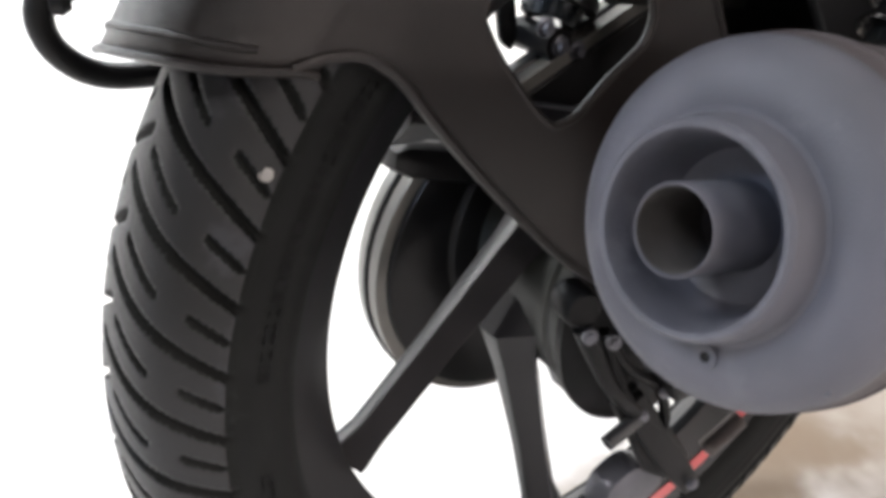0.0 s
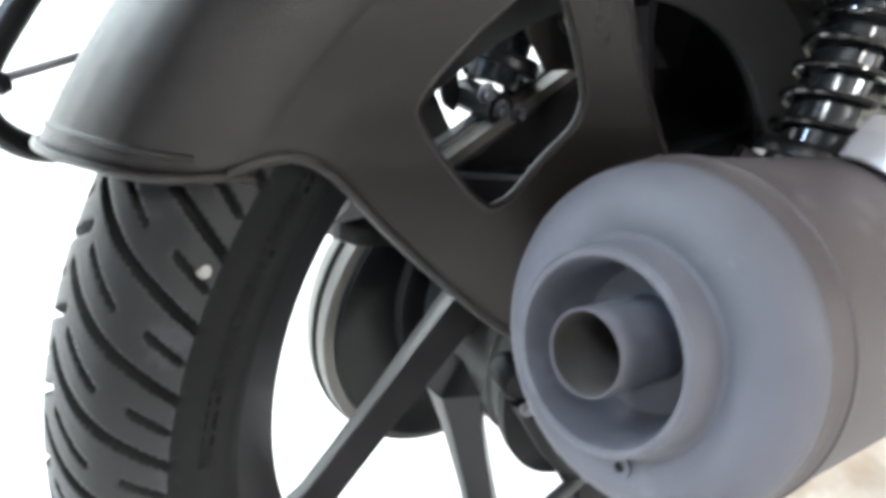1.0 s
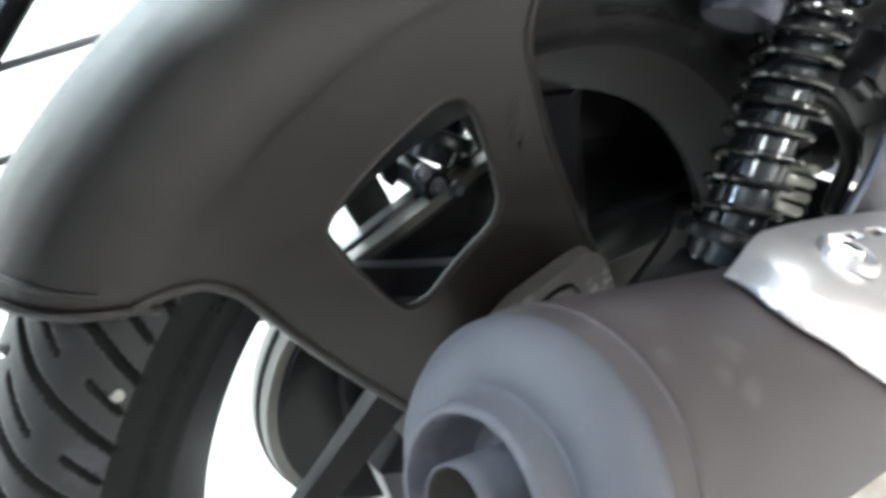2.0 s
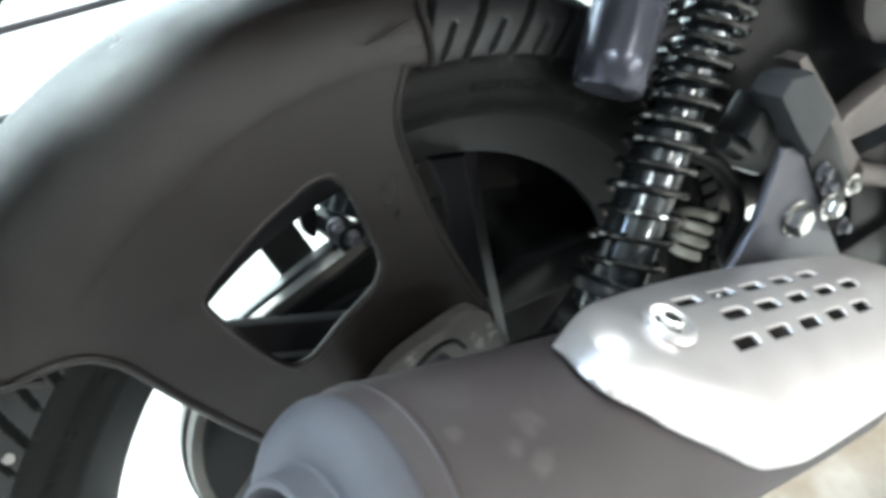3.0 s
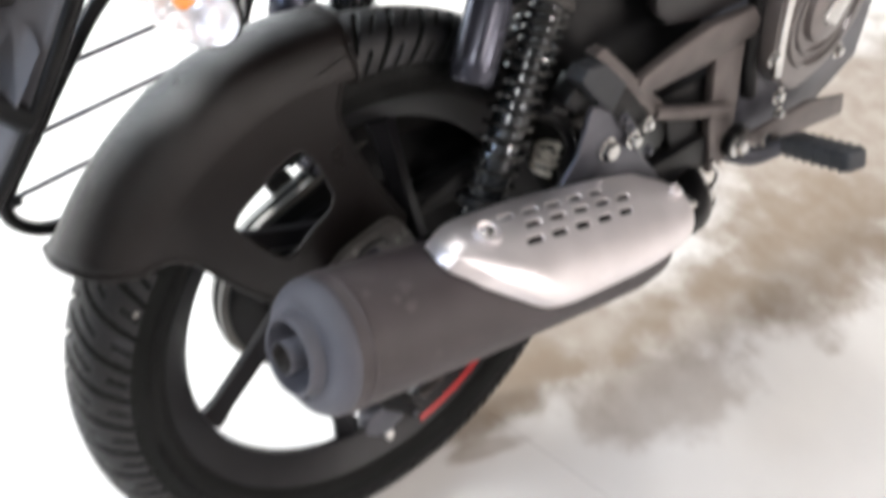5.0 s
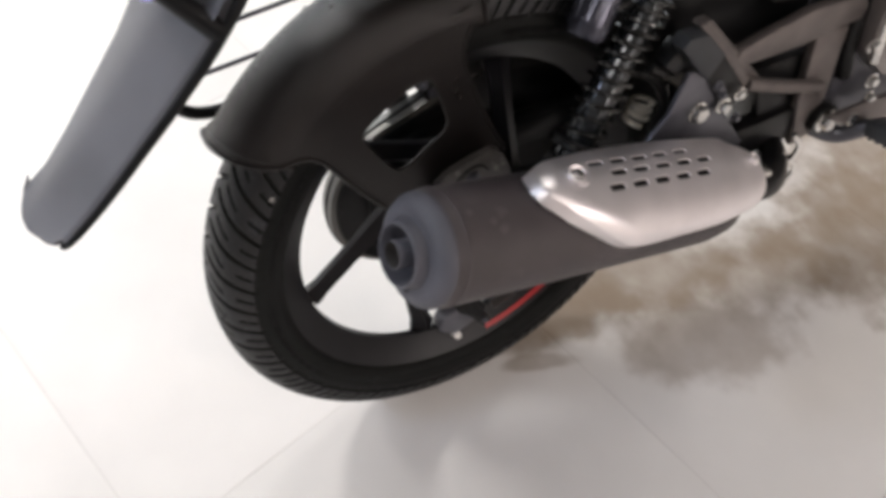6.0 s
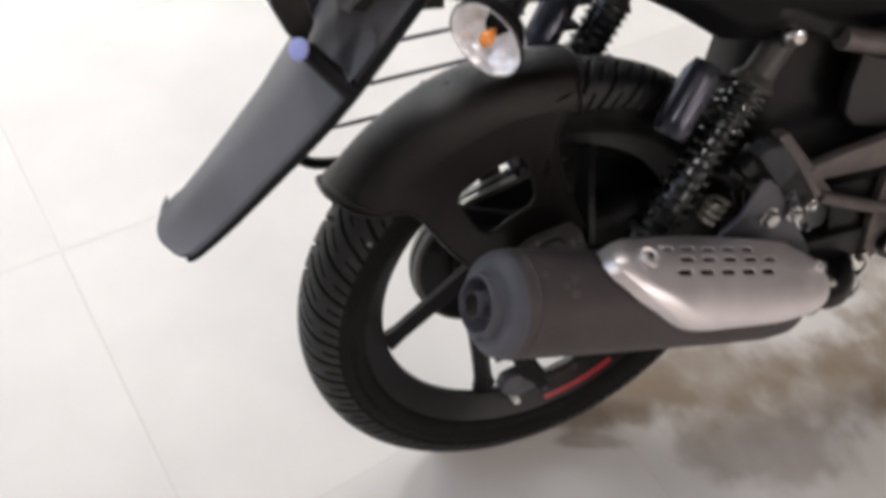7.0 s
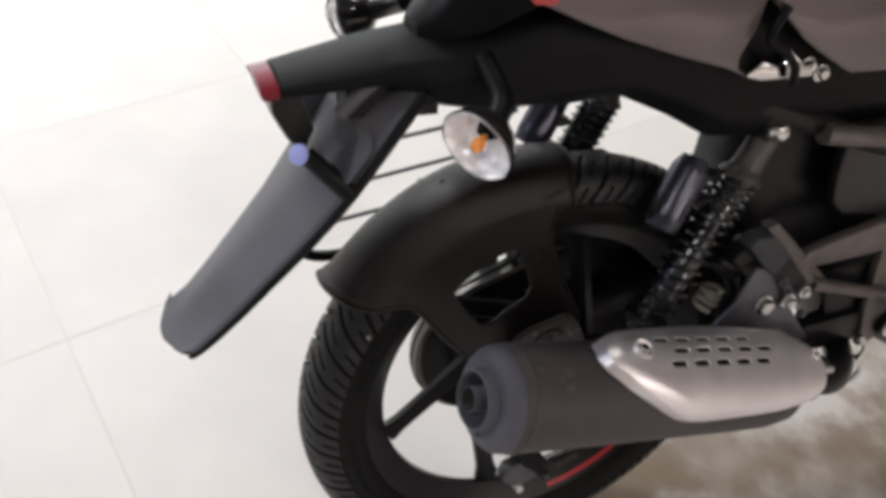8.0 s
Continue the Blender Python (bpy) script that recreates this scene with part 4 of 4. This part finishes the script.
# ---- tail, lamp, mudguard ----
def loft(rows):
    """A skin through rings of equal length."""
    bm = bmesh.new()
    rings = [[bm.verts.new(p) for p in r] for r in rows]
    n = len(rings[0])
    for p, q in zip(rings, rings[1:]):
        for k in range(n):
            bm.faces.new((p[k], p[(k + 1) % n], q[(k + 1) % n], q[k]))
    bm.faces.new(rings[0])
    bm.faces.new(list(reversed(rings[-1])))
    return bm


def tail_ring(y, w, zb, zt, tilt=0.0):
    """A cross-section of the tail: flat below, shouldered sides, low crown."""
    h = zt - zb
    return [(-w * 0.6, y, zb), (w * 0.6, y, zb), (w * 0.9, y, zb + 0.16 * h), (w, y + tilt, zb + 0.52 * h), (w * 0.84, y + tilt, zb + 0.78 * h), (w * 0.34, y + tilt, zt),
            (-w * 0.34, y + tilt, zt), (-w * 0.84, y + tilt, zb + 0.78 * h), (-w, y + tilt, zb + 0.52 * h), (-w * 0.9, y, zb + 0.16 * h)]


TAIL_BLACK = material("black tail plastic", (0.0075, 0.0075, 0.0080), 0.52, vary=0.2, scale=14, grain=0.3, grain_scale=2400, spec=0.12)
# panel colour raised and warmed to stand in for the room's reflection
PANEL_PAINT_LIT = material("glossy paint greyed for reflection", (0.13, 0.108, 0.110), 0.24, metal=0.4, vary=0.1, scale=6, coat=0.6)


def build_tail():
    rows = [tail_ring(-0.296, 0.036, 0.733, 0.7525), tail_ring(-0.26, 0.042, 0.735, 0.758), tail_ring(-0.20, 0.052, 0.738, 0.767), tail_ring(-0.15, 0.062, 0.712, 0.776), tail_ring(-0.105, 0.070, 0.702, 0.79), tail_ring(-0.05, 0.080, 0.703, 0.82),
            tail_ring(0.03, 0.088, 0.703, 0.83), tail_ring(0.09, 0.092, 0.674, 0.83), tail_ring(0.145, 0.095, 0.642, 0.83), tail_ring(0.22, 0.098, 0.632, 0.83), tail_ring(0.34, 0.10, 0.63, 0.83), tail_ring(0.46, 0.10, 0.64, 0.83)]
    bm = loft(rows)
    tail = part("tail_cowl", bm, TAIL_BLACK, bike, "black plastic tail cowl", smooth=35)
    m = tail.modifiers.new("round", "BEVEL")
    m.width, m.segments, m.limit_method, m.angle_limit = 0.004, 2, "ANGLE", radians(30)
    lamp = loft([tail_ring(-0.309, 0.033, 0.7325, 0.751, -0.003), tail_ring(-0.296, 0.0355, 0.733, 0.752)])
    part("tail_lamp", lamp, RED_LENS, tail, "dark red tail lamp lens")
    # glossy side panels with a red flash
    for side in (1, -1):
        def flank(bm):
            for v in bm.verts:
                w = 0.080 + 0.03 * min(1, max(0, (v.co.y + 0.12) / 0.35)) - 0.25 * (v.co.z - 0.77) ** 2 - 0.12 * max(0, v.co.z - 0.79)
                v.co.x = side * (w + v.co.x)
            return bm
        line = [(-0.100, 0.822), (-0.091, 0.818), (-0.045, 0.796), (-0.007, 0.780), (0.057, 0.7575), (0.105, 0.742), (0.137, 0.728), (0.118, 0.742), (0.116, 0.752), (0.127, 0.780), (0.145, 0.842), (-0.05, 0.842)]
        panel = part("side_panel", flank(plate(line, 0.0, 0.010, 0.003)), PANEL_PAINT_LIT, tail, "glossy side panel with the room's reflection put into its grey")
        line = [(0.150, 0.842), (0.142, 0.800), (0.184, 0.763), (0.249, 0.724), (0.335, 0.718), (0.45, 0.735), (0.45, 0.842)]
        part("seat_panel", flank(plate(line, 0.0, 0.010, 0.003)), PANEL_PAINT_LIT, tail, "glossy panel below the seat with reflection put into its grey")
        if side > 0:
            fm = flank(plate([(-0.112, 0.842), (-0.092, 0.816), (-0.074, 0.814), (-0.055, 0.842)], 0.0105, 0.0115, 0))
            part("red_flash", fm, RED, panel, "red sticker on the panel")
            # bright piece and bolts added in place of glints beside the panel
            part("glint_piece", flank(plate([(0.130, 0.730), (0.148, 0.744), (0.166, 0.738), (0.180, 0.750), (0.196, 0.736), (0.206, 0.738), (0.208, 0.7235), (0.15, 0.7245)], -0.002, 0.006, 0.003)), CHROME, tail, "bright plated piece added for cream glints")
            for y, z in ((0.211, 0.730), (0.231, 0.720)):
                part("glint_bolt", bolt((0.100, y, z), (1, 0, 0), 0.006, 0.008), CHROME, tail)
            part("dark_cable", tube([(0.118, 0.150, 0.80), (0.120, 0.136, 0.772), (0.122, 0.152, 0.762), (0.122, 0.172, 0.742), (0.118, 0.180, 0.722)], 0.0045, 10), DEEP_BLACK, tail)
    # seat
    seat = loft([[(x, y, z) for x, z in ((-w, zb), (w, zb), (w * 1.02, zb * 0.48 + zt * 0.52), (w * 0.75, zt), (-w * 0.75, zt), (-w * 1.02, zb * 0.48 + zt * 0.52))]
                 for y, w, zb, zt in ((-0.168, 0.018, 0.768, 0.784), (-0.155, 0.030, 0.770, 0.796), (-0.12, 0.050, 0.780, 0.828), (-0.06, 0.075, 0.815, 0.862), (0.1, 0.09, 0.826, 0.872), (0.3, 0.10, 0.826, 0.872), (0.46, 0.10, 0.826, 0.872))])
    part("seat", seat, DEEP_BLACK, tail, "black seat")
    # inner fender below the tail and the bracket of the plate
    inner = loft([[(x, y, z) for x, z in ((-w, zt), (w, zt), (w, zb), (-w, zb))] for y, w, zb, zt in ((-0.235, 0.020, 0.705, 0.742), (-0.20, 0.026, 0.702, 0.742), (-0.155, 0.040, 0.706, 0.735))])
    part("number_bracket", inner, PLASTIC, tail)
    return tail


tail = build_tail()


def build_mudguard():
    """A long curved flap behind the wheel with a turned-up tip."""
    # right edge and left edge, from the tip up: y, z
    right = [(-0.422, 0.4855), (-0.416, 0.488), (-0.404, 0.494), (-0.388, 0.505), (-0.360, 0.528), (-0.325, 0.560), (-0.285, 0.597), (-0.250, 0.633), (-0.222, 0.668), (-0.195, 0.704), (-0.172, 0.735)]
    bm = bmesh.new()
    rows = []
    n = 12
    for k, (y, z) in enumerate(right):
        t = k / (len(right) - 1)
        w = 0.052 + 0.008 * t
        neck = 0.019 * math.sin(math.pi * min(1, (k + 1.2) / 8.5)) if k < 7 else 0.0
        bulge = 0.030 * min(1, 0.15 + t * 2.2) + 0.030 * t
        row = []
        for j in range(n + 1):
            u = -1 + 2 * j / n
            b = (1 - abs(u) ** 1.35) * bulge
            cut = 0.014 * (1 - (1 - u * u) ** 0.5) * max(0, 1 - k / 2.0)
            lip = (0.007, 0.005, 0.003, 0.0)[k] * max(0.0, 0.45 - 0.55 * u) if k < 4 else 0.0
            row.append(bm.verts.new((u * w - 0.006 + (neck - 0.030 * t) * max(0, -u), y - b * 0.72 + cut - 0.026 * t * max(0, -u) - lip, z - b * 0.15 + cut + lip * 0.45)))
        rows.append(row)
    for p, q in zip(rows, rows[1:]):
        for j in range(n):
            bm.faces.new((p[j], p[j + 1], q[j + 1], q[j]))
    edge = [r[-1].co.copy() for r in rows]
    flap = part("mudguard", bm, FLAP_PLASTIC_LIT, bike, "long curved black mudguard flap with cool light in its colour")
    m = flap.modifiers.new("thickness", "SOLIDIFY")
    m.thickness, m.offset = 0.003, 1
    part("edge_bead", tube(edge[1:], (0.0030, 0.0056), 10, steps=3), BLACK, flap, "thick black rolled edge")
    # slot, raised square, black strap, and the bracket up to the tail
    part("slot", tube([(0.012, -0.300, 0.592), (0.016, -0.286, 0.612), (0.020, -0.272, 0.628)], (0.0012, 0.003), 8), BLACK, flap)
    pad = bmesh.new()
    pad.faces.new([pad.verts.new(Vector(p) + Vector((0.45, -0.72, 0.52)) * 0.005) for p in ((0.0214, -0.2479, 0.6669), (0.0521, -0.2438, 0.6530), (0.0500, -0.2185, 0.6818), (0.0400, -0.2165, 0.6930), (0.0290, -0.2235, 0.6970))])
    bmesh.ops.solidify(pad, geom=pad.faces[:], thickness=0.008)
    bmesh.ops.bevel(pad, geom=pad.edges[:], offset=0.0015, segments=2, affect="EDGES")
    part("raised_square", pad, FLAP_PLASTIC_LIT, flap)
    part("strap", tube([(0.022, -0.276, 0.676), (0.034, -0.262, 0.662), (0.050, -0.240, 0.640)], (0.009, 0.010), 10), BLACK, flap, "black strap across the flap")
    part("tail_arm", tube([(-0.050, -0.252, 0.662), (-0.045, -0.226, 0.694), (-0.035, -0.197, 0.720), (-0.020, -0.172, 0.745)], (0.0075, 0.0095), 12), BLACK, flap)
    # pale tube added as the highlight along the neck's edge
    part("neck_lit_edge", tube([(0.040, -0.201, 0.755), (0.036, -0.217, 0.741), (0.030, -0.234, 0.724), (0.026, -0.243, 0.714)], (0.005, 0.008), 10), FLAP_PLASTIC_LIT, flap, "pale tube in place of the neck's lit edge")
    part("plate_bracket", plate([(-0.300, 0.735), (-0.275, 0.738), (-0.262, 0.690), (-0.274, 0.664), (-0.288, 0.684), (-0.300, 0.710)], -0.026, 0.006, 0.005), PLASTIC, flap)
    part("upper_web", plate([(-0.262, 0.672), (-0.225, 0.662), (-0.196, 0.692), (-0.200, 0.703), (-0.250, 0.706), (-0.278, 0.702)], -0.085, -0.055, 0.006), FLAP_PLASTIC_LIT, flap)
    lens = lathe([(0, 0), (0, 0.010), (0.003, 0.0095), (0.005, 0.006), (0.0055, 0)], (0.034, -0.284, 0.683), (0.45, -0.7, 0.5), 24)
    part("blue_sticker", lens, BLUE, flap, "small pale blue reflecting disc")
    return flap


build_mudguard()


def indicator(side, x, y, z):
    """A turn lamp on a rubber stalk: dark shell, clear lens, amber bulb."""
    holder = new("turn_indicator")
    holder.parent = bike
    tagged(holder, label="clear turn indicator with an amber bulb")
    a = Vector((side * 0.52, -0.78, -0.22)).normalized()
    o = Vector((x, y, z))
    e1, e2, a = frame_of(a)

    def oval(profile):
        bm = lathe(profile, (0, 0, 0), (0, 0, 1), 40)
        axis_long = Vector((side * 0.60, 0.45, -0.60)).normalized()
        axis_long = (axis_long - a * axis_long.dot(a)).normalized()
        axis_short = axis_long.cross(a)
        for v in bm.verts:
            px, py, pz = v.co
            v.co = o + axis_long * px * 1.33 + axis_short * py * 1.02 + a * pz
        return bm
    part("shell", oval([(-0.034, 0.0), (-0.033, 0.006), (-0.026, 0.016), (-0.014, 0.0225), (-0.005, 0.0248), (-0.003, 0.0252), (-0.003, 0.0242), (-0.012, 0.020), (-0.022, 0.010), (-0.024, 0)]), GLOSS, holder)
    part("reflector", oval([(0.0, 0.0240), (-0.010, 0.0195), (-0.019, 0.010), (-0.0215, 0.0)]), BOWL, holder, "bright bowl reflector")
    lens = oval([(-0.003, 0.0255), (0.002, 0.0262), (0.008, 0.0245), (0.013, 0.019), (0.0165, 0.010), (0.0175, 0.0), (0.0155, 0.0), (0.0145, 0.009), (0.0112, 0.0175), (0.0065, 0.0225), (0.002, 0.0243), (-0.003, 0.0245)])
    ob = part("lens", lens, CLEAR, holder, "clear lens")
    ob.visible_shadow = False
    part("bulb", lathe([(-0.014, 0.0), (-0.008, 0.0036), (-0.0025, 0.0060), (0.002, 0.0048), (0.004, 0.0)], o, a, 24), ORANGE, holder, "amber bulb")
    part("stalk", tube([o - a * 0.018, o - a * 0.03 + Vector((-side * 0.02, 0.012, 0.012)), Vector((side * 0.055, y + 0.035, z + 0.042))], (0.011, 0.010), 16), DEEP_BLACK, holder, "black rubber stalk")
    return holder


indicator(1, 0.130, -0.155, 0.7185)
indicator(-1, -0.150, -0.186, 0.739)


# ---- frame, foot rests, engine ----
def build_frame():
    frame_ob = part("frame", tube([(0.060, -0.05, 0.745), (0.065, 0.06, 0.725), (0.072, 0.16, 0.69), (0.085, 0.26, 0.655), (0.09, 0.42, 0.60), (0.09, 0.60, 0.60)], 0.014, 16), BLACK, bike, "black steel tube frame")
    part("frame_rail", tube([(-0.060, -0.05, 0.745), (-0.065, 0.06, 0.725), (-0.072, 0.16, 0.69), (-0.085, 0.26, 0.655), (-0.09, 0.42, 0.60), (-0.09, 0.60, 0.60)], 0.014, 16), BLACK, frame_ob)
    part("frame_brace", tube([(-0.085, 0.28, 0.62), (-0.085, 0.42, 0.50), (-0.085, 0.52, 0.34)], 0.014, 14), BLACK, frame_ob)
    part("inner_guard", plate([(0.235, 0.66), (0.225, 0.56), (0.20, 0.47), (0.30, 0.42), (0.47, 0.42), (0.47, 0.66)], -0.05, 0.05, 0.006), BLACK, frame_ob)
    # added tube in place of a pale gap among the black parts
    part("pale_gap_tube", tube([(0.101, 0.262, 0.648), (0.104, 0.30, 0.640), (0.106, 0.40, 0.622)], 0.012, 14), ALUMINIUM, frame_ob, "dull grey tube added where a pale gap shows")
    cover = plate([(0.318, 0.64), (0.320, 0.575), (0.328, 0.540), (0.350, 0.520), (0.413, 0.506), (0.480, 0.503), (0.500, 0.52), (0.505, 0.64)], 0.072, 0.090, 0.006)
    part("side_cover", cover, GLOSS_GREY, frame_ob, "dark grey painted side cover")
    part("cover_screw", bolt((0.090, 0.468, 0.530), (1, 0, 0), 0.004, 0.003), BLACK, frame_ob)
    return frame_ob


GLOSS_GREY = material("dark grey satin paint", (0.017, 0.015, 0.0155), 0.38, vary=0.12, scale=10, grain=0.1)
build_frame()


FOOT_RUBBER = material("dusty slate rubber", (0.034, 0.037, 0.042), 0.6, vary=0.25, scale=60, grain=0.3)


def build_footrest_hanger():
    """Cast arms that carry the rear foot rest and the muffler."""
    bar = plate([(0.282, 0.474), (0.300, 0.464), (0.400, 0.461), (0.495, 0.468), (0.500, 0.485), (0.482, 0.504), (0.40, 0.508), (0.33, 0.497), (0.296, 0.488)], 0.092, 0.108, 0.005)
    hanger = part("footrest_hanger", bar, ALUMINIUM, bike, "dull cast aluminium foot rest hanger")
    part("hanger_post", plate([(0.425, 0.468), (0.482, 0.462), (0.486, 0.385), (0.490, 0.30), (0.455, 0.29), (0.436, 0.372)], 0.090, 0.104, 0.004), ALUMINIUM, hanger)
    part("hanger_rod", tube([(0.110, 0.312, 0.441), (0.110, 0.38, 0.415), (0.108, 0.458, 0.386)], 0.0085, 12), ALUMINIUM, hanger)
    part("hanger_strut", plate([(0.222, 0.540), (0.237, 0.540), (0.345, 0.435), (0.330, 0.424)], 0.088, 0.104, 0.003), ALUMINIUM, hanger)
    part("folded_footrest", plate([(0.183, 0.532), (0.193, 0.541), (0.216, 0.539), (0.250, 0.505), (0.232, 0.480), (0.212, 0.499)], 0.100, 0.123, 0.003), FOOT_RUBBER, hanger, "folded slate rubber foot rest")
    part("footrest_shank", plate([(0.231, 0.484), (0.252, 0.502), (0.274, 0.479), (0.304, 0.440), (0.298, 0.422), (0.270, 0.430)], 0.098, 0.117, 0.004), BLACK, hanger)
    part("footrest_edge", plate([(0.210, 0.545), (0.220, 0.547), (0.272, 0.497), (0.314, 0.448), (0.306, 0.440), (0.266, 0.487)], 0.098, 0.114, 0.003), ALUMINIUM, hanger, "pale cast edge behind the foot rest")
    part("footrest_pin", bolt((0.122, 0.290, 0.443), (1, 0, 0), 0.0055, 0.006), CHROME, hanger)
    part("footrest_tip", box(0.024, 0.03, 0.026, pose(0.095, 0.200, 0.505, 48), 0.003), BLACK, hanger)
    part("muffler_stay", plate([(0.212, 0.490), (0.236, 0.487), (0.262, 0.470), (0.285, 0.415), (0.335, 0.352), (0.300, 0.338), (0.18, 0.380), (0.168, 0.412), (0.196, 0.442)], 0.106, 0.114, 0.003), DARK_METAL, hanger, "dark grey muffler stay plate")
    part("stay_bolt", bolt((0.114, 0.238, 0.432), (1, 0, 0), 0.0105, 0.010, washer=1.25), CHROME, hanger, "bright bolt head")
    part("hinge_bolt", bolt((0.119, 0.271, 0.432), (1, 0, 0), 0.007, 0.009), CHROME, hanger)
    for y, z in ((0.256, 0.462), (0.266, 0.448), (0.300, 0.405)):
        part("hinge_screw", bolt((0.117, y, z), (1, 0, 0), 0.0045, 0.007), DARK_METAL, hanger)
    part("pin", tube([(0.10, 0.165, 0.505), (0.10, 0.185, 0.492)], 0.006, 10, steps=1), BLACK, hanger)
    coil = []
    for k in range(14 * 3 + 1):
        t, a = k / 14, 2 * math.pi * k / 14
        coil.append((0.056 + 0.0120 * math.cos(a), 0.213 - 0.003 * t + 0.0120 * math.sin(a), 0.424 - 0.0095 * t - 0.004 * math.sin(a)))
    part("switch_spring", tube(coil, 0.0034, 8, steps=1), SPRING_PALE, hanger, "small pale coil spring")
    cable = tube([(0.082, 0.150, 0.500), (0.085, 0.19, 0.475), (0.09, 0.21, 0.44), (0.09, 0.20, 0.41), (0.09, 0.22, 0.39)], 0.0055, 10)
    part("cable", cable, BLACK, hanger)
    return hanger


build_footrest_hanger()


def build_engine():
    block = plate([(0.50, 0.285), (0.49, 0.34), (0.52, 0.43), (0.58, 0.53), (0.74, 0.56), (0.80, 0.45), (0.79, 0.33), (0.70, 0.290)], -0.09, 0.10, 0.012)
    engine = part("engine", block, DARK_METAL, bike, "grey cast engine block with a round side cover")
    cover = plate(smooth_outline([(0.505, 0.425), (0.498, 0.495), (0.512, 0.570), (0.60, 0.60), (0.70, 0.54), (0.70, 0.44), (0.645, 0.390), (0.565, 0.372)], 4), 0.098, 0.128, 0.008)
    cov = part("clutch_cover", cover, SILVER_DULL, engine, "dull silver clutch cover")
    part("cover_rim", tube([(0.130, 0.515, 0.415), (0.130, 0.508, 0.495), (0.130, 0.520, 0.565), (0.130, 0.60, 0.592)], 0.006, 10), CHROME, cov)
    part("cover_boss", lathe([(0, 0), (0, 0.045), (0.008, 0.043), (0.012, 0.036), (0.013, 0)], (0.128, 0.60, 0.475), (1, 0, 0), 40), SILVER_DULL, cov)
    for r, h in ((0.074, 0.005), (0.058, 0.004)):
        part("cover_ring", lathe([(0, r + 0.004), (h, r + 0.002), (h, r - 0.002), (0, r - 0.004)], (0.128, 0.60, 0.475), (1, 0, 0), 48), SILVER_DULL, cov)
    part("cover_emblem", plate([(0.572, 0.470), (0.596, 0.498), (0.628, 0.482), (0.604, 0.452)], 0.140, 0.144, 0.002), CHROME, cov, "bright lozenge on the cover")
    for y, z in ((0.535, 0.380), (0.505, 0.44), (0.66, 0.395), (0.545, 0.350)):
        part("cover_bolt", bolt((0.127, y, z), (1, 0, 0), 0.007, 0.008), CHROME, cov)
    part("sprocket_cover", plate([(0.36, 0.43), (0.39, 0.34), (0.42, 0.29), (0.51, 0.29), (0.51, 0.40), (0.46, 0.43)], 0.02, 0.088, 0.006), BLACK, engine)
    part("hose", tube([(0.09, 0.498, 0.60), (0.095, 0.500, 0.52), (0.10, 0.498, 0.44), (0.10, 0.515, 0.38)], 0.010, 14), BLACK, engine)
    e1, e2, e3 = frame_of(Vector((0.107, -0.029, 0.034)))
    m = Matrix.Translation((0.200, 0.530, 0.336)) @ Matrix((e1, e2, e3)).transposed().to_4x4()
    rest = part("front_footrest", box(0.030, 0.025, 0.106, m, 0.005, segs=3), FOOT_RUBBER, engine, "slate grey rubber front foot rest block")
    for k in range(7):
        groove = box(0.0315, 0.0265, 0.0035, m @ Matrix.Translation((0, 0, -0.040 + 0.0135 * k)), 0.001)
        part("grip_ridge", groove, FOOT_RUBBER, rest)
    part("footrest_bracket", tube([(0.09, 0.50, 0.30), (0.12, 0.520, 0.296), (0.148, 0.544, 0.317)], (0.014, 0.011), 12), DARK_METAL, engine)
    part("brake_pedal", plate([(0.46, 0.352), (0.51, 0.352), (0.61, 0.345), (0.70, 0.318), (0.71, 0.285), (0.60, 0.305), (0.50, 0.328)], 0.128, 0.136, 0.002), ALUMINIUM, engine, "dull metal brake pedal")
    part("pedal_pivot", bolt((0.128, 0.515, 0.332), (1, 0, 0), 0.010, 0.010), CHROME, engine)
    for y, z in ((0.405, 0.315), (0.418, 0.338), (0.425, 0.300)):
        part("spring_hook", tube([(0.125, y, z), (0.13, y + 0.012, z - 0.02), (0.128, y + 0.008, z - 0.045)], 0.0038, 8), CHROME, engine)
    return engine


SILVER_DULL = material("dull silver paint", (0.22, 0.20, 0.195), 0.30, metal=0.6, vary=0.12, scale=30, grain=0.1)
build_engine()

# a pale scuff on the tyre
spot = lathe([(0, 0), (0.0, 0.0029), (0.0006, 0.0025), (0.0008, 0)], wheel_point(0.2745, 33.6, 0.0388), Vector((0.9, -0.36, 0.24)), 14)
part("paint_spot", spot, FLECK, wheel, "pale paint fleck")


# ---- floor tiles, one by one ----
def build_tiles(floor):
    one = bmesh.new()
    half = TILE_SIZE / 2 - 0.0013
    bmesh.ops.create_cube(one, size=1, matrix=Matrix.Translation((0, 0, -0.004)) @ Matrix.Diagonal((half * 2 + TILE_WIDTH - TILE_SIZE, half * 2, 0.008, 1)))
    top = [e for e in one.edges if all(v.co.z > -0.001 for v in e.verts)]
    bmesh.ops.bevel(one, geom=top, offset=0.0008, segments=1, affect="EDGES")
    me = bpy.data.meshes.new("tile")
    one.to_mesh(me)
    one.free()
    me.materials.append(TILE)
    turned = pose(0, 0, 0, 0, 0, GRID_TURN)
    for i in range(-7, 8):
        for j in range(-7, 8):
            ob = new("tile", me)
            ob.parent = floor
            ob.matrix_local = turned @ Matrix.Translation((0.006 + TILE_WIDTH * (i + 0.5), -0.479 + TILE_SIZE * (j + 0.5), 0))


build_tiles(floor)
